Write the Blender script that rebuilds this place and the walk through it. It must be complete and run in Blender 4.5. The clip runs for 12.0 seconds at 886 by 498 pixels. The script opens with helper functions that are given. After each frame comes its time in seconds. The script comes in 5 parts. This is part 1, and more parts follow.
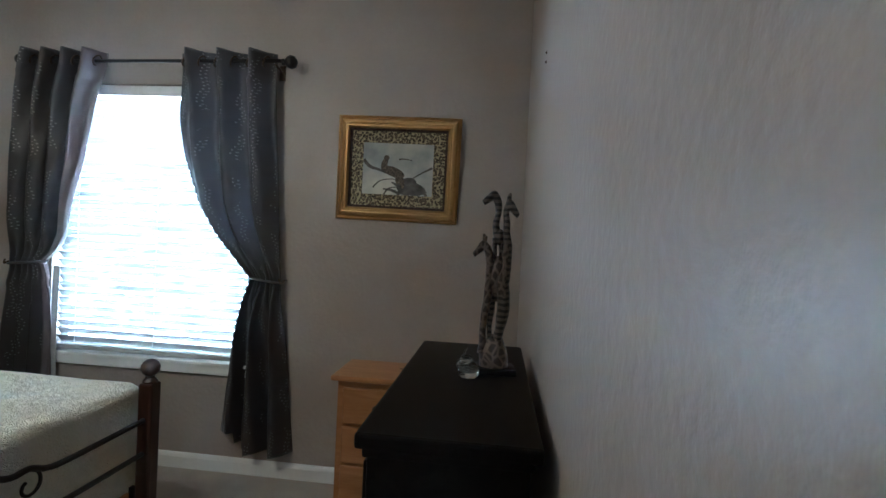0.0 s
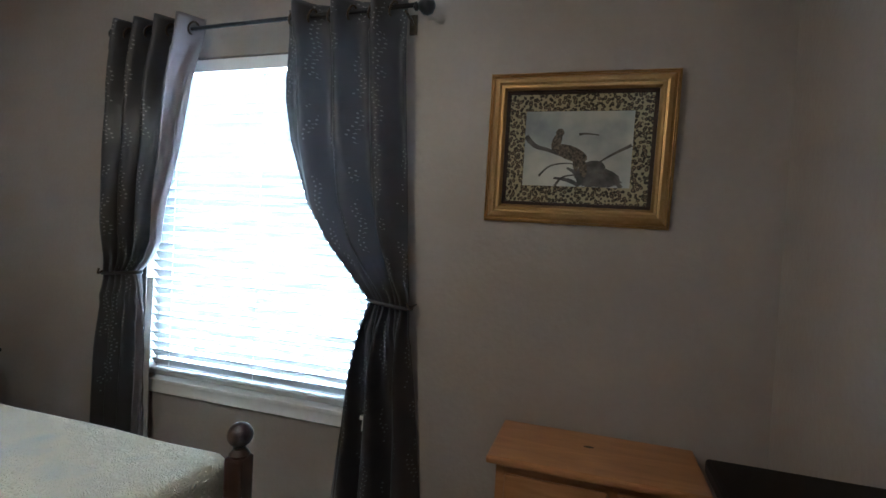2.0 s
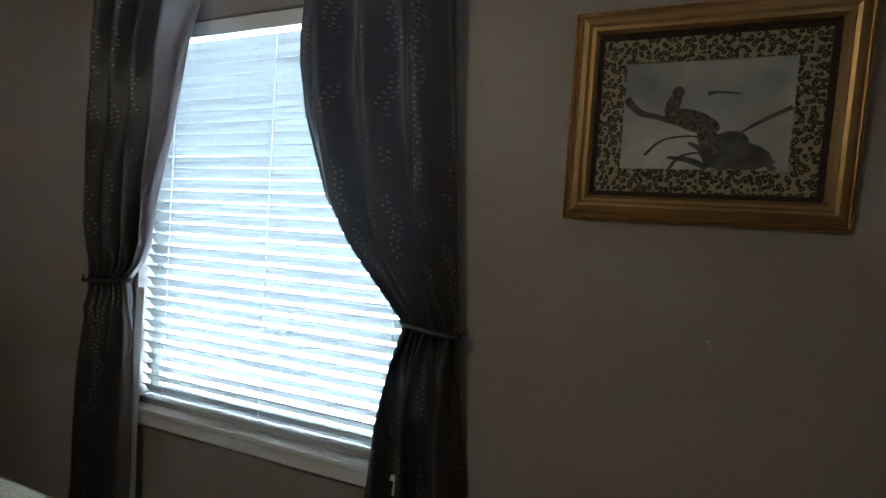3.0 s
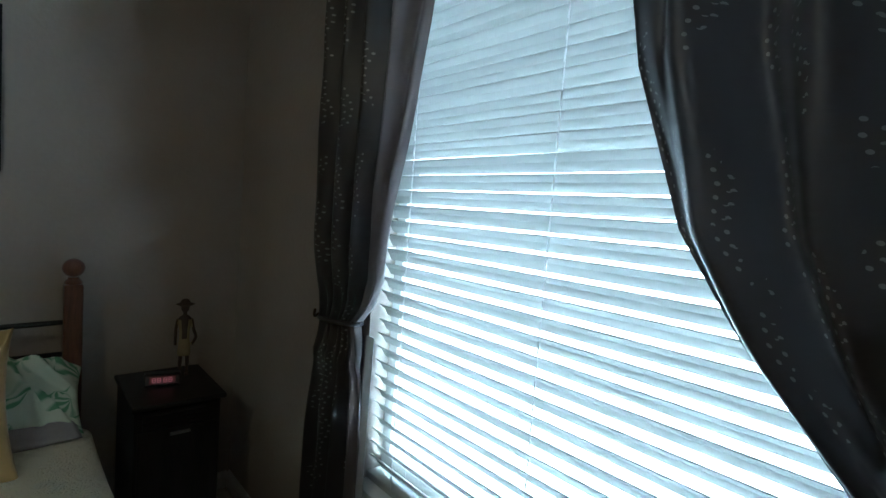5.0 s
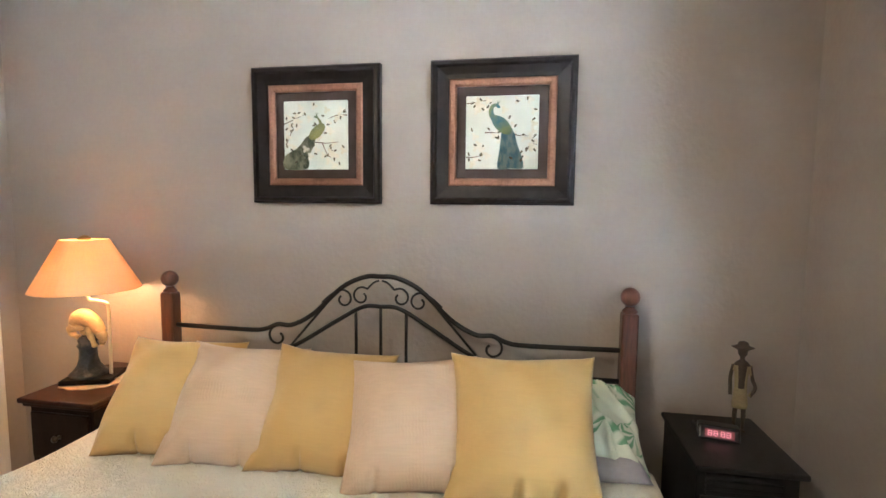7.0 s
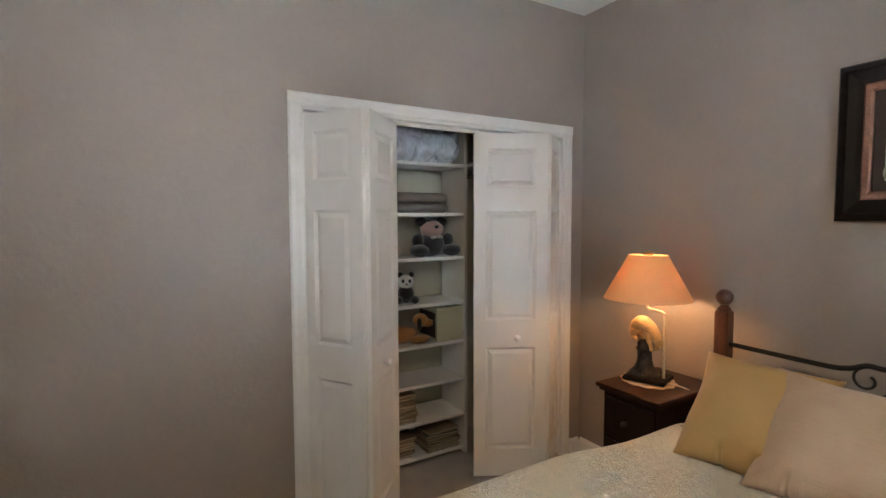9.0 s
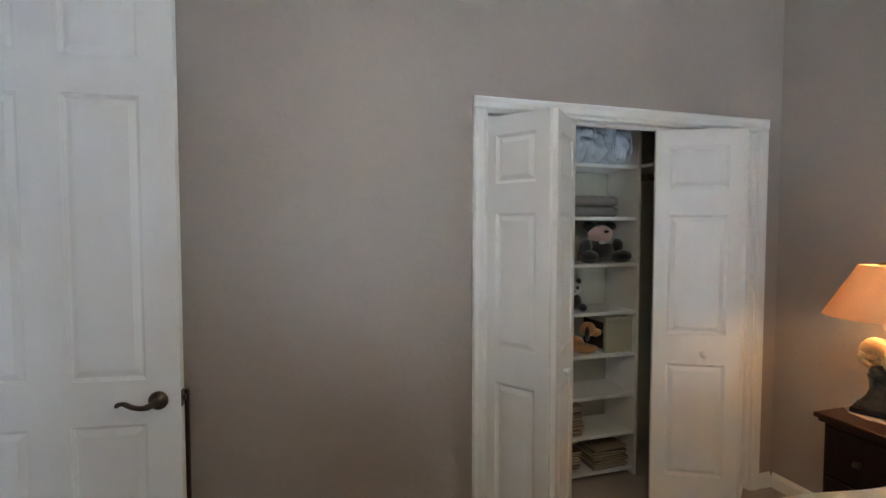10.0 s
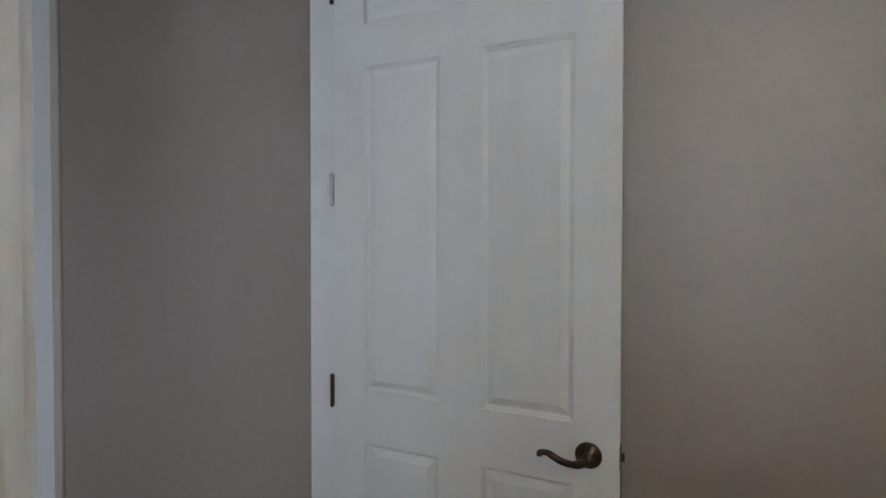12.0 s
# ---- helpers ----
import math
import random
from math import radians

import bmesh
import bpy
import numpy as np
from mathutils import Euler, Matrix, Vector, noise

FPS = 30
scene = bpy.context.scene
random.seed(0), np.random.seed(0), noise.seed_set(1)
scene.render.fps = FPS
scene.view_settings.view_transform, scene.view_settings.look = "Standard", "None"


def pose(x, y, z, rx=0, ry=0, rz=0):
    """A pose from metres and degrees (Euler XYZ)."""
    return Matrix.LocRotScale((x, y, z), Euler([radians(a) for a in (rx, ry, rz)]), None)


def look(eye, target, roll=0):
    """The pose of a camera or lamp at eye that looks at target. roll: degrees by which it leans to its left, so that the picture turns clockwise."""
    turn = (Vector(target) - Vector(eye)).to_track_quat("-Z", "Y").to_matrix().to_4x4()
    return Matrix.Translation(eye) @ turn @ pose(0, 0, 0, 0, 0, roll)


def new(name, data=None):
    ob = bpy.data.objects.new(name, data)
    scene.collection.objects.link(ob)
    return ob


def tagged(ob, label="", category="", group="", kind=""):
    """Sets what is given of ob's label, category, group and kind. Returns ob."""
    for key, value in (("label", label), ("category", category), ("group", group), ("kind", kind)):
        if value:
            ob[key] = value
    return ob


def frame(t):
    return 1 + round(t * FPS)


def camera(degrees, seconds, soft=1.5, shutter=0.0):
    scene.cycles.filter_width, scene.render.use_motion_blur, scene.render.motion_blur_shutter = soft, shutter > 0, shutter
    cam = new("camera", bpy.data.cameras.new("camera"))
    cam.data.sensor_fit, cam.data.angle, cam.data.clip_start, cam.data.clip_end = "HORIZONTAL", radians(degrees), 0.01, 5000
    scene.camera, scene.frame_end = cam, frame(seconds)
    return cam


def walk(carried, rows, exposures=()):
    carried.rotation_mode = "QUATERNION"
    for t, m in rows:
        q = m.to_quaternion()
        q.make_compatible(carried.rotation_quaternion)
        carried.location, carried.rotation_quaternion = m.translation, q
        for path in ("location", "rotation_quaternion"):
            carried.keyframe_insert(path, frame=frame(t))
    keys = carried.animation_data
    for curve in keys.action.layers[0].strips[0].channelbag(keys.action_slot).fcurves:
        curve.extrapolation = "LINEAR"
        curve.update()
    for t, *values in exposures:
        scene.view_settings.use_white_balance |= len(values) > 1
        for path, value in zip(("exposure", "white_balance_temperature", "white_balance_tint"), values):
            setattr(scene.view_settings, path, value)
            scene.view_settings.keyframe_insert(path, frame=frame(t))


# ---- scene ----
cam = camera(84.7, 12.0)
PATH = [
    (0, (-0.039, 0.126, 1.348), (-0.258, 2.113, 1.315), 2.8),
    (0.5, (-0.145, 0.33, 1.351), (-0.54, 2.29, 1.305), 2.9),
    (1, (-0.251, 0.491, 1.353), (-0.733, 2.432, 1.3), 2.9),
    (1.5, (-0.362, 0.648, 1.36), (-0.918, 2.568, 1.302), 2.9),
    (2, (-0.489, 0.833, 1.372), (-1.091, 2.74, 1.321), 3.1),
    (2.5, (-0.596, 1.027, 1.374), (-1.249, 2.917, 1.32), 3.2),
    (2.7, (-0.642, 1.138, 1.368), (-1.321, 3.018, 1.314), 3.2),
    (4.3, (-1.098, 1.696, 1.452), (-2.268, 3.315, 1.353), 5.3),
    (4.5, (-1.17, 1.748, 1.472), (-2.42, 3.303, 1.335), 4.9),
    (5, (-1.332, 1.836, 1.479), (-2.823, 3.161, 1.333), 4.4),
    (5.5, (-1.501, 1.886, 1.492), (-3.252, 2.833, 1.299), 2.9),
    (6, (-1.605, 1.821, 1.488), (-3.525, 2.347, 1.297), 1.9),
    (6.5, (-1.684, 1.73, 1.502), (-3.672, 1.831, 1.312), 1.2),
    (7, (-1.719, 1.617, 1.505), (-3.682, 1.275, 1.326), 0.6),
    (7.5, (-1.708, 1.539, 1.517), (-3.526, 0.722, 1.349), -0.2),
    (7.7, (-1.688, 1.504, 1.521), (-3.409, 0.497, 1.361), -0.5),
    (9.3, (-1.362, 1.223, 1.512), (-2.245, -0.568, 1.408), -0.1),
    (9.5, (-1.314, 1.195, 1.5), (-2.121, -0.633, 1.407), -0.1),
    (10, (-1.179, 1.109, 1.499), (-1.755, -0.805, 1.411), -0.0),
    (10.5, (-1.045, 1.01, 1.48), (-1.356, -0.964, 1.405), -0.1),
    (11, (-0.926, 0.877, 1.437), (-0.97, -1.122, 1.386), -0.1),
    (11.5, (-0.818, 0.66, 1.431), (-0.585, -1.326, 1.396), 0.0),
    (12, (-0.687, 0.453, 1.425), (-0.123, -1.466, 1.391), 0.1),
]
EXPOSURES = [(0.0, 1.2, 4800, 3), (1.2, 1.05, 4850, 5), (2.0, 1.0, 5000, 6), (2.7, 0.4, 5350, 5), (4.3, -0.45, 5300, -1), (5.0, -0.45, 5200, -4), (5.5, -0.85, 5200, -5), (6.0, -0.25, 5450, -1), (6.5, 1.75, 5450, 8), (7.0, 2.1, 5750, 11), (7.7, 1.5, 5800, 12), (9.3, 1.1, 5850, 12), (10.5, 1.0, 5450, 8), (12.0, 0.9, 5550, 9)]
walk(cam, [(t, look(eye, target, roll)) for t, eye, target, roll in PATH], EXPOSURES)

# ---- light ----
world = bpy.data.worlds.new("world")
scene.world = world
world.use_nodes = True
sky = world.node_tree.nodes.new("ShaderNodeTexSky")
sky.sky_type = "NISHITA"
sky.sun_disc = False
sky.sun_elevation, sky.sun_rotation = radians(55), radians(200)
world.node_tree.links.new(sky.outputs[0], world.node_tree.nodes["Background"].inputs[0])
world.node_tree.nodes["Background"].inputs[1].default_value = 0.15


# ---- materials ----
def mat(name):
    m = bpy.data.materials.new(name)
    m.use_nodes = True
    nt = m.node_tree
    return m, nt, nt.nodes["Principled BSDF"]


def link(nt, a, b):
    nt.links.new(a, b)


def surface(name, colour, rough=0.5, metal=0.0, vary=0.08, scale=6.0, grain=80.0, bump=0.1, depth=0.002, sheen=0.0, coat=0.0, stretch=(1, 1, 1), spread=0.0, translucent=0.0):
    """A procedural surface: large stains, fine grain, roughness change and relief."""
    m, nt, b = mat(name)
    tc = nt.nodes.new("ShaderNodeTexCoord")
    mp = nt.nodes.new("ShaderNodeMapping")
    mp.inputs["Scale"].default_value = stretch
    link(nt, tc.outputs["Object"], mp.inputs[0])
    n1, n2 = nt.nodes.new("ShaderNodeTexNoise"), nt.nodes.new("ShaderNodeTexNoise")
    n1.inputs["Scale"].default_value, n2.inputs["Scale"].default_value = scale, grain
    n1.inputs["Detail"].default_value, n2.inputs["Detail"].default_value = 4, 3
    link(nt, mp.outputs[0], n1.inputs[0])
    link(nt, mp.outputs[0], n2.inputs[0])
    ad = nt.nodes.new("ShaderNodeMath")
    ad.operation = "ADD"
    link(nt, n1.outputs[0], ad.inputs[0])
    link(nt, n2.outputs[0], ad.inputs[1])
    rm = nt.nodes.new("ShaderNodeMapRange")
    rm.inputs[1].default_value, rm.inputs[2].default_value = 0.6, 1.4
    rm.inputs[3].default_value, rm.inputs[4].default_value = 1 - vary * 2, 1 + vary * 2
    link(nt, ad.outputs[0], rm.inputs[0])
    mx = nt.nodes.new("ShaderNodeVectorMath")
    mx.operation = "SCALE"
    mx.inputs[0].default_value = colour
    last = rm.outputs[0]
    if spread:
        oi = nt.nodes.new("ShaderNodeObjectInfo")
        mr = nt.nodes.new("ShaderNodeMapRange")
        mr.inputs[3].default_value, mr.inputs[4].default_value = 1 - spread, 1 + spread
        link(nt, oi.outputs["Random"], mr.inputs[0])
        mu = nt.nodes.new("ShaderNodeMath")
        mu.operation = "MULTIPLY"
        link(nt, last, mu.inputs[0])
        link(nt, mr.outputs[0], mu.inputs[1])
        last = mu.outputs[0]
    link(nt, last, mx.inputs["Scale"])
    link(nt, mx.outputs[0], b.inputs["Base Color"])
    rr = nt.nodes.new("ShaderNodeMapRange")
    rr.inputs[3].default_value, rr.inputs[4].default_value = max(0.02, rough - 0.07), min(1, rough + 0.07)
    link(nt, n1.outputs[0], rr.inputs[0])
    link(nt, rr.outputs[0], b.inputs["Roughness"])
    b.inputs["Metallic"].default_value = metal
    b.inputs["Sheen Weight"].default_value = sheen
    b.inputs["Coat Weight"].default_value = coat
    if bump:
        bp = nt.nodes.new("ShaderNodeBump")
        bp.inputs["Strength"].default_value, bp.inputs["Distance"].default_value = bump, depth
        link(nt, n2.outputs[0], bp.inputs["Height"])
        link(nt, bp.outputs[0], b.inputs["Normal"])
    if translucent:
        tr = nt.nodes.new("ShaderNodeBsdfTranslucent")
        link(nt, mx.outputs[0], tr.inputs[0])
        ms = nt.nodes.new("ShaderNodeMixShader")
        ms.inputs[0].default_value = translucent
        link(nt, b.outputs[0], ms.inputs[1])
        link(nt, tr.outputs[0], ms.inputs[2])
        link(nt, ms.outputs[0], nt.nodes["Material Output"].inputs[0])
    return m


def wood(name, light, dark, rough=0.4, scale=3.0, along=(1, 8, 8), coat=0.1, bands=9.0, gloss=0.5):
    m, nt, b = mat(name)
    tc = nt.nodes.new("ShaderNodeTexCoord")
    mp = nt.nodes.new("ShaderNodeMapping")
    mp.inputs["Scale"].default_value = along
    link(nt, tc.outputs["Object"], mp.inputs[0])
    n = nt.nodes.new("ShaderNodeTexNoise")
    n.inputs["Scale"].default_value, n.inputs["Detail"].default_value, n.inputs["Distortion"].default_value = scale, 6, 1.2
    link(nt, mp.outputs[0], n.inputs[0])
    f = nt.nodes.new("ShaderNodeTexNoise")
    f.inputs["Scale"].default_value, f.inputs["Detail"].default_value = scale * bands, 4
    link(nt, mp.outputs[0], f.inputs[0])
    ad = nt.nodes.new("ShaderNodeMath")
    ad.operation = "MULTIPLY_ADD"
    ad.inputs[1].default_value = 0.35
    link(nt, f.outputs[0], ad.inputs[0])
    link(nt, n.outputs[0], ad.inputs[2])
    r = nt.nodes.new("ShaderNodeValToRGB")
    r.color_ramp.elements[0].position, r.color_ramp.elements[1].position = 0.42, 0.88
    r.color_ramp.elements[0].color, r.color_ramp.elements[1].color = (*dark, 1), (*light, 1)
    link(nt, ad.outputs[0], r.inputs[0])
    link(nt, r.outputs[0], b.inputs["Base Color"])
    b.inputs["Roughness"].default_value = rough
    b.inputs["Coat Weight"].default_value = coat
    b.inputs["Coat Roughness"].default_value = 0.25
    b.inputs["Specular IOR Level"].default_value = gloss
    bp = nt.nodes.new("ShaderNodeBump")
    bp.inputs["Strength"].default_value, bp.inputs["Distance"].default_value = 0.12, 0.001
    link(nt, f.outputs[0], bp.inputs["Height"])
    link(nt, bp.outputs[0], b.inputs["Normal"])
    return m


def glow(name, colour, strength, body=0.8):
    m, nt, b = mat(name)
    b.inputs["Base Color"].default_value = (body, body, body, 1)
    b.inputs["Emission Color"].default_value = (*colour, 1)
    b.inputs["Emission Strength"].default_value = strength
    return m


def glass(name, tint=(1, 1, 1), rough=0.0, ior=1.45):
    m, nt, b = mat(name)
    b.inputs["Base Color"].default_value = (*tint, 1)
    b.inputs["Transmission Weight"].default_value = 1
    b.inputs["Roughness"].default_value = rough
    b.inputs["IOR"].default_value = ior
    return m


DAYLIGHT, LAMP_GLOW, CEILING_GLOW, HALL_FILL = 23.0, 44.0, 19.0, 0.5
WALL = surface("taupe wall paint", (0.362, 0.312, 0.276), 0.42, vary=0.02, scale=1.2, grain=46, bump=0.75, depth=0.0032)
CEIL = surface("white ceiling paint", (0.75, 0.74, 0.71), 0.8, vary=0.02, scale=2, grain=60, bump=0.5, depth=0.003)
CARPET = surface("beige carpet", (0.36, 0.30, 0.245), 0.95, vary=0.12, scale=9, grain=260, bump=1.0, depth=0.008, sheen=0.3)
TRIM = surface("white trim paint", (0.87, 0.87, 0.86), 0.32, vary=0.015, scale=3, grain=50, bump=0.05)
DOORPAINT = surface("white door paint", (0.88, 0.875, 0.855), 0.33, vary=0.015, scale=3, grain=90, bump=0.08, stretch=(4, 4, 0.6))
# white slats coloured mid-grey, so the shade on their undersides is in the colour
SLAT = surface("white blind slat greyed for shade", (0.44, 0.45, 0.44), 0.42, vary=0.02, scale=4, grain=40, bump=0.04)
CORD = surface("white woven cord", (0.8, 0.8, 0.8), 0.8, vary=0.03, translucent=0.85)
VINYL = surface("white window vinyl", (0.78, 0.78, 0.77), 0.35, vary=0.02, bump=0.02)
IRON = surface("black wrought iron", (0.018, 0.017, 0.017), 0.42, 0.3, vary=0.15, grain=60, bump=0.15)
BLACKWOOD = wood("black-brown wood", (0.010, 0.0075, 0.0062), (0.0045, 0.0038, 0.0034), 0.46, 3, (6, 1, 6), 0.0, 9.0, 0.25)
BLACKWOOD.node_tree.nodes["Principled BSDF"].inputs["Specular IOR Level"].default_value = 0.08
NIGHTBLACK = wood("black stained wood", (0.022, 0.020, 0.019), (0.010, 0.009, 0.009), 0.42, 3, (6, 6, 1), 0.15)
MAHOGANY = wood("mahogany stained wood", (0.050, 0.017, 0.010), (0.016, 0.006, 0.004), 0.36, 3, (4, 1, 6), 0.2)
for stained in (MAHOGANY, NIGHTBLACK):
    stained.node_tree.nodes["Principled BSDF"].inputs["Specular IOR Level"].default_value = 0.22
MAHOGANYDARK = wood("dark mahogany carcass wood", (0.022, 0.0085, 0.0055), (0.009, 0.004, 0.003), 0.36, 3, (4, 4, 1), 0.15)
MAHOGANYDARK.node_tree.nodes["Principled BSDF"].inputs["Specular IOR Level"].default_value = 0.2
POSTWOOD = wood("cherry post wood", (0.14, 0.048, 0.022), (0.06, 0.020, 0.010), 0.35, 3, (8, 8, 1), 0.25)
FOOTWOOD = wood("dark cherry post wood", (0.050, 0.019, 0.012), (0.022, 0.009, 0.006), 0.35, 3, (8, 8, 1), 0.25)
PINE = wood("honey pine", (0.46, 0.215, 0.070), (0.30, 0.120, 0.034), 0.38, 2.2, (1, 7, 7), 0.25)
GOLD = surface("gilded frame", (0.47, 0.295, 0.115), 0.36, 0.85, vary=0.06, scale=10, grain=120, bump=0.12)
COPPER = surface("copper leaf band", (0.25, 0.125, 0.08), 0.45, 0.6, vary=0.15, scale=14, grain=120, bump=0.15)
FRAMEDARK = wood("dark walnut frame", (0.013, 0.008, 0.0065), (0.006, 0.004, 0.004), 0.42, 3, (5, 5, 5), 0.12)
FRAMEDARK.node_tree.nodes["Principled BSDF"].inputs["Specular IOR Level"].default_value = 0.2
FRAMEMAT = surface("brown suede mat", (0.045, 0.026, 0.019), 0.85, vary=0.1, grain=200)
BRONZE = surface("oil-rubbed bronze", (0.10, 0.075, 0.055), 0.3, 0.9, vary=0.2, scale=30, grain=90, bump=0.08)
CREAMBACK = surface("cream closet paint", (0.55, 0.52, 0.42), 0.7, vary=0.02, bump=0.15)


# ---- mesh helpers ----
def part(name, bm, material, parent=None, label="", smooth=False):
    me = bpy.data.meshes.new(name)
    bmesh.ops.recalc_face_normals(bm, faces=bm.faces[:])
    bm.to_mesh(me)
    bm.free()
    if smooth:
        for p in me.polygons:
            p.use_smooth = True
    if material:
        me.materials.append(material)
    ob = new(name, me)
    if parent:
        ob.parent = parent
    if label:
        tagged(ob, label)
    return ob


def base(name, m, label, category, group="", kind=""):
    """An empty that stands for a thing."""
    e = new(name)
    e.matrix_world = m
    e.empty_display_size = 0.05
    return tagged(e, label, category, group, kind)


def box(bm, x0, x1, y0, y1, z0, z1, bevel=0.0, seg=2):
    r = bmesh.ops.create_cube(bm, size=1)
    vs = r["verts"]
    for v in vs:
        v.co = Vector(((x0 + x1) / 2 + v.co.x * (x1 - x0), (y0 + y1) / 2 + v.co.y * (y1 - y0), (z0 + z1) / 2 + v.co.z * (z1 - z0)))
    if bevel:
        es = list({e for v in vs for e in v.link_edges})
        bmesh.ops.bevel(bm, geom=es, offset=bevel, segments=seg, affect="EDGES", profile=0.5)
    return bm


def boxes(*specs, bevel=0.0):
    bm = bmesh.new()
    for s in specs:
        box(bm, *s, bevel=bevel)
    return bm


def lathe(bm, profile, seg=24, centre=(0, 0, 0), squash=(1, 1, 1)):
    """A turned solid round z from (radius, height) pairs."""
    c = Vector(centre)
    rings = []
    for r, z in profile:
        ring = []
        for i in range(seg):
            a = 2 * math.pi * i / seg
            ring.append(bm.verts.new(c + Vector((r * math.cos(a) * squash[0], r * math.sin(a) * squash[1], z * squash[2]))))
        rings.append(ring)
    for a, b in zip(rings, rings[1:]):
        for i in range(seg):
            bm.faces.new((a[i], a[(i + 1) % seg], b[(i + 1) % seg], b[i]))
    bm.faces.new(rings[0][::-1])
    bm.faces.new(rings[-1])
    return bm


def tube(bm, pts, r, seg=8, flat=1.0):
    """A round bar along a line of points; r is a number or one for each point."""
    pts = [Vector(p) for p in pts]
    n = len(pts)
    rad = [r] * n if isinstance(r, (int, float)) else list(r)
    side = None
    rings = []
    for i, p in enumerate(pts):
        d = (pts[min(i + 1, n - 1)] - pts[max(i - 1, 0)]).normalized()
        if side is None:
            side = d.orthogonal().normalized()
        side = (side - d * side.dot(d)).normalized()
        up = d.cross(side)
        rings.append([bm.verts.new(p + (side * math.cos(a) + up * math.sin(a) * flat) * rad[i]) for a in (2 * math.pi * k / seg for k in range(seg))])
    for a, b in zip(rings, rings[1:]):
        for i in range(seg):
            bm.faces.new((a[i], a[(i + 1) % seg], b[(i + 1) % seg], b[i]))
    bm.faces.new(rings[0][::-1])
    bm.faces.new(rings[-1])
    return bm


def spline(ctrl, n=8):
    """Points of a smooth curve through the control points."""
    c = [Vector(p) for p in ctrl]
    out = []
    for i in range(len(c) - 1):
        p0, p1, p2, p3 = c[max(i - 1, 0)], c[i], c[i + 1], c[min(i + 2, len(c) - 1)]
        for k in range(n):
            t = k / n
            out.append(0.5 * ((2 * p1) + (p2 - p0) * t + (2 * p0 - 5 * p1 + 4 * p2 - p3) * t * t + (3 * p1 - p0 - 3 * p2 + p3) * t ** 3))
    out.append(c[-1])
    return out


def ball(bm, centre, radii, sub=2, turn=None):
    r = bmesh.ops.create_icosphere(bm, subdivisions=sub, radius=1)
    m = turn or Matrix.Identity(3)
    for v in r["verts"]:
        v.co = Vector(centre) + m @ Vector((v.co.x * radii[0], v.co.y * radii[1], v.co.z * radii[2]))
    return bm


def lerp(table, z):
    """Linear look-up in a table of (z, value)."""
    table = sorted(table)
    if z <= table[0][0]:
        return table[0][1]
    for (a, va), (b, vb) in zip(table, table[1:]):
        if z <= b:
            return va + (vb - va) * (z - a) / (b - a)
    return table[-1][1]


# ---- structure ----
XW, XE, YS, YN, ZC, TH = -3.80, 0.09, -0.99, 2.68, 2.80, 0.12
TE = 0.085                                              # east wall thickness
WX0, WX1, WZ0, WZ1 = -2.60, -1.33, 0.60, 2.15          # window opening
CX0, CX1, CZ = -3.640, -2.012, 2.038                       # closet opening
DY0, DY1, DZ = -0.955, -0.045, 2.45                     # doorway in the east wall


def structure(name, bm, m, label, category):
    return tagged(part(name, bm, m), label, category, kind="structure")


structure("floor", boxes((XW - 2.0, 3.2, YS - 1.2, YN + 0.01, -0.1, 0.0)), CARPET, "beige cut-pile carpet floor of the bedroom", "floor")
structure("ceiling", boxes((XW - TH, 3.2, YS - 1.0, YN + TH, ZC, ZC + 0.1)), CEIL, "flat white painted ceiling", "ceiling")
structure("wall_west", boxes((XW - TH, XW, YS - 0.9, YN + TH, 0, ZC)), WALL, "taupe painted wall behind the headboard", "wall")
structure("wall_north", boxes((XW, WX0, YN, YN + TH, 0, ZC), (WX1, XE, YN, YN + TH, 0, ZC), (WX0, WX1, YN, YN + TH, 0, WZ0), (WX0, WX1, YN, YN + TH, WZ1, ZC)), WALL, "taupe painted wall with the window", "wall")
structure("wall_south", boxes((XW, CX0, YS - TH, YS, 0, ZC), (CX1, 2.6, YS - TH, YS, 0, ZC), (CX0, CX1, YS - TH, YS, CZ, ZC)), WALL, "taupe painted wall with the closet opening", "wall")
structure("wall_east", boxes((XE, XE + TE, DY1, YN + TH, 0, ZC), (XE, XE + TE, YS, DY0 - 0.0205, 0, ZC), (XE, XE + TE, DY0, DY1, DZ, ZC)), WALL, "taupe painted wall beside the dresser", "wall")
structure("wall_hall", boxes((2.6, 2.72, YS - TH, 1.2, 0, ZC), (XE + TE, 0.7, 1.08, 1.2, 0, ZC), (0.7, 2.6, 1.08, 1.2, 2.1, ZC)), WALL, "taupe painted wall of the hall", "wall")
structure("wall_closet", boxes((XW, -1.6, -1.74, -1.64, 0, ZC), (-1.72, -1.6, -1.64, YS - TH, 0, ZC)), CREAMBACK, "cream painted inner wall of the closet", "wall")


def baseboard(bm, x0, y0, x1, y1, nx, ny):
    """A board with a stepped top along a wall; (nx, ny) points into the room."""
    d = Vector((x1 - x0, y1 - y0, 0))
    prof = [(0, 0), (0.014, 0), (0.014, 0.062), (0.009, 0.076), (0.004, 0.084), (0, 0.086)]
    n = Vector((nx, ny, 0))
    a = [bm.verts.new(Vector((x0, y0, 0.001)) + n * (p + 0.0005) + Vector((0, 0, h))) for p, h in prof]
    b = [bm.verts.new(Vector((x1, y1, 0.001)) + n * (p + 0.0005) + Vector((0, 0, h))) for p, h in prof]
    for i in range(len(prof)):
        j = (i + 1) % len(prof)
        bm.faces.new((a[i], a[j], b[j], b[i]))
    bm.faces.new(a)
    bm.faces.new(b[::-1])


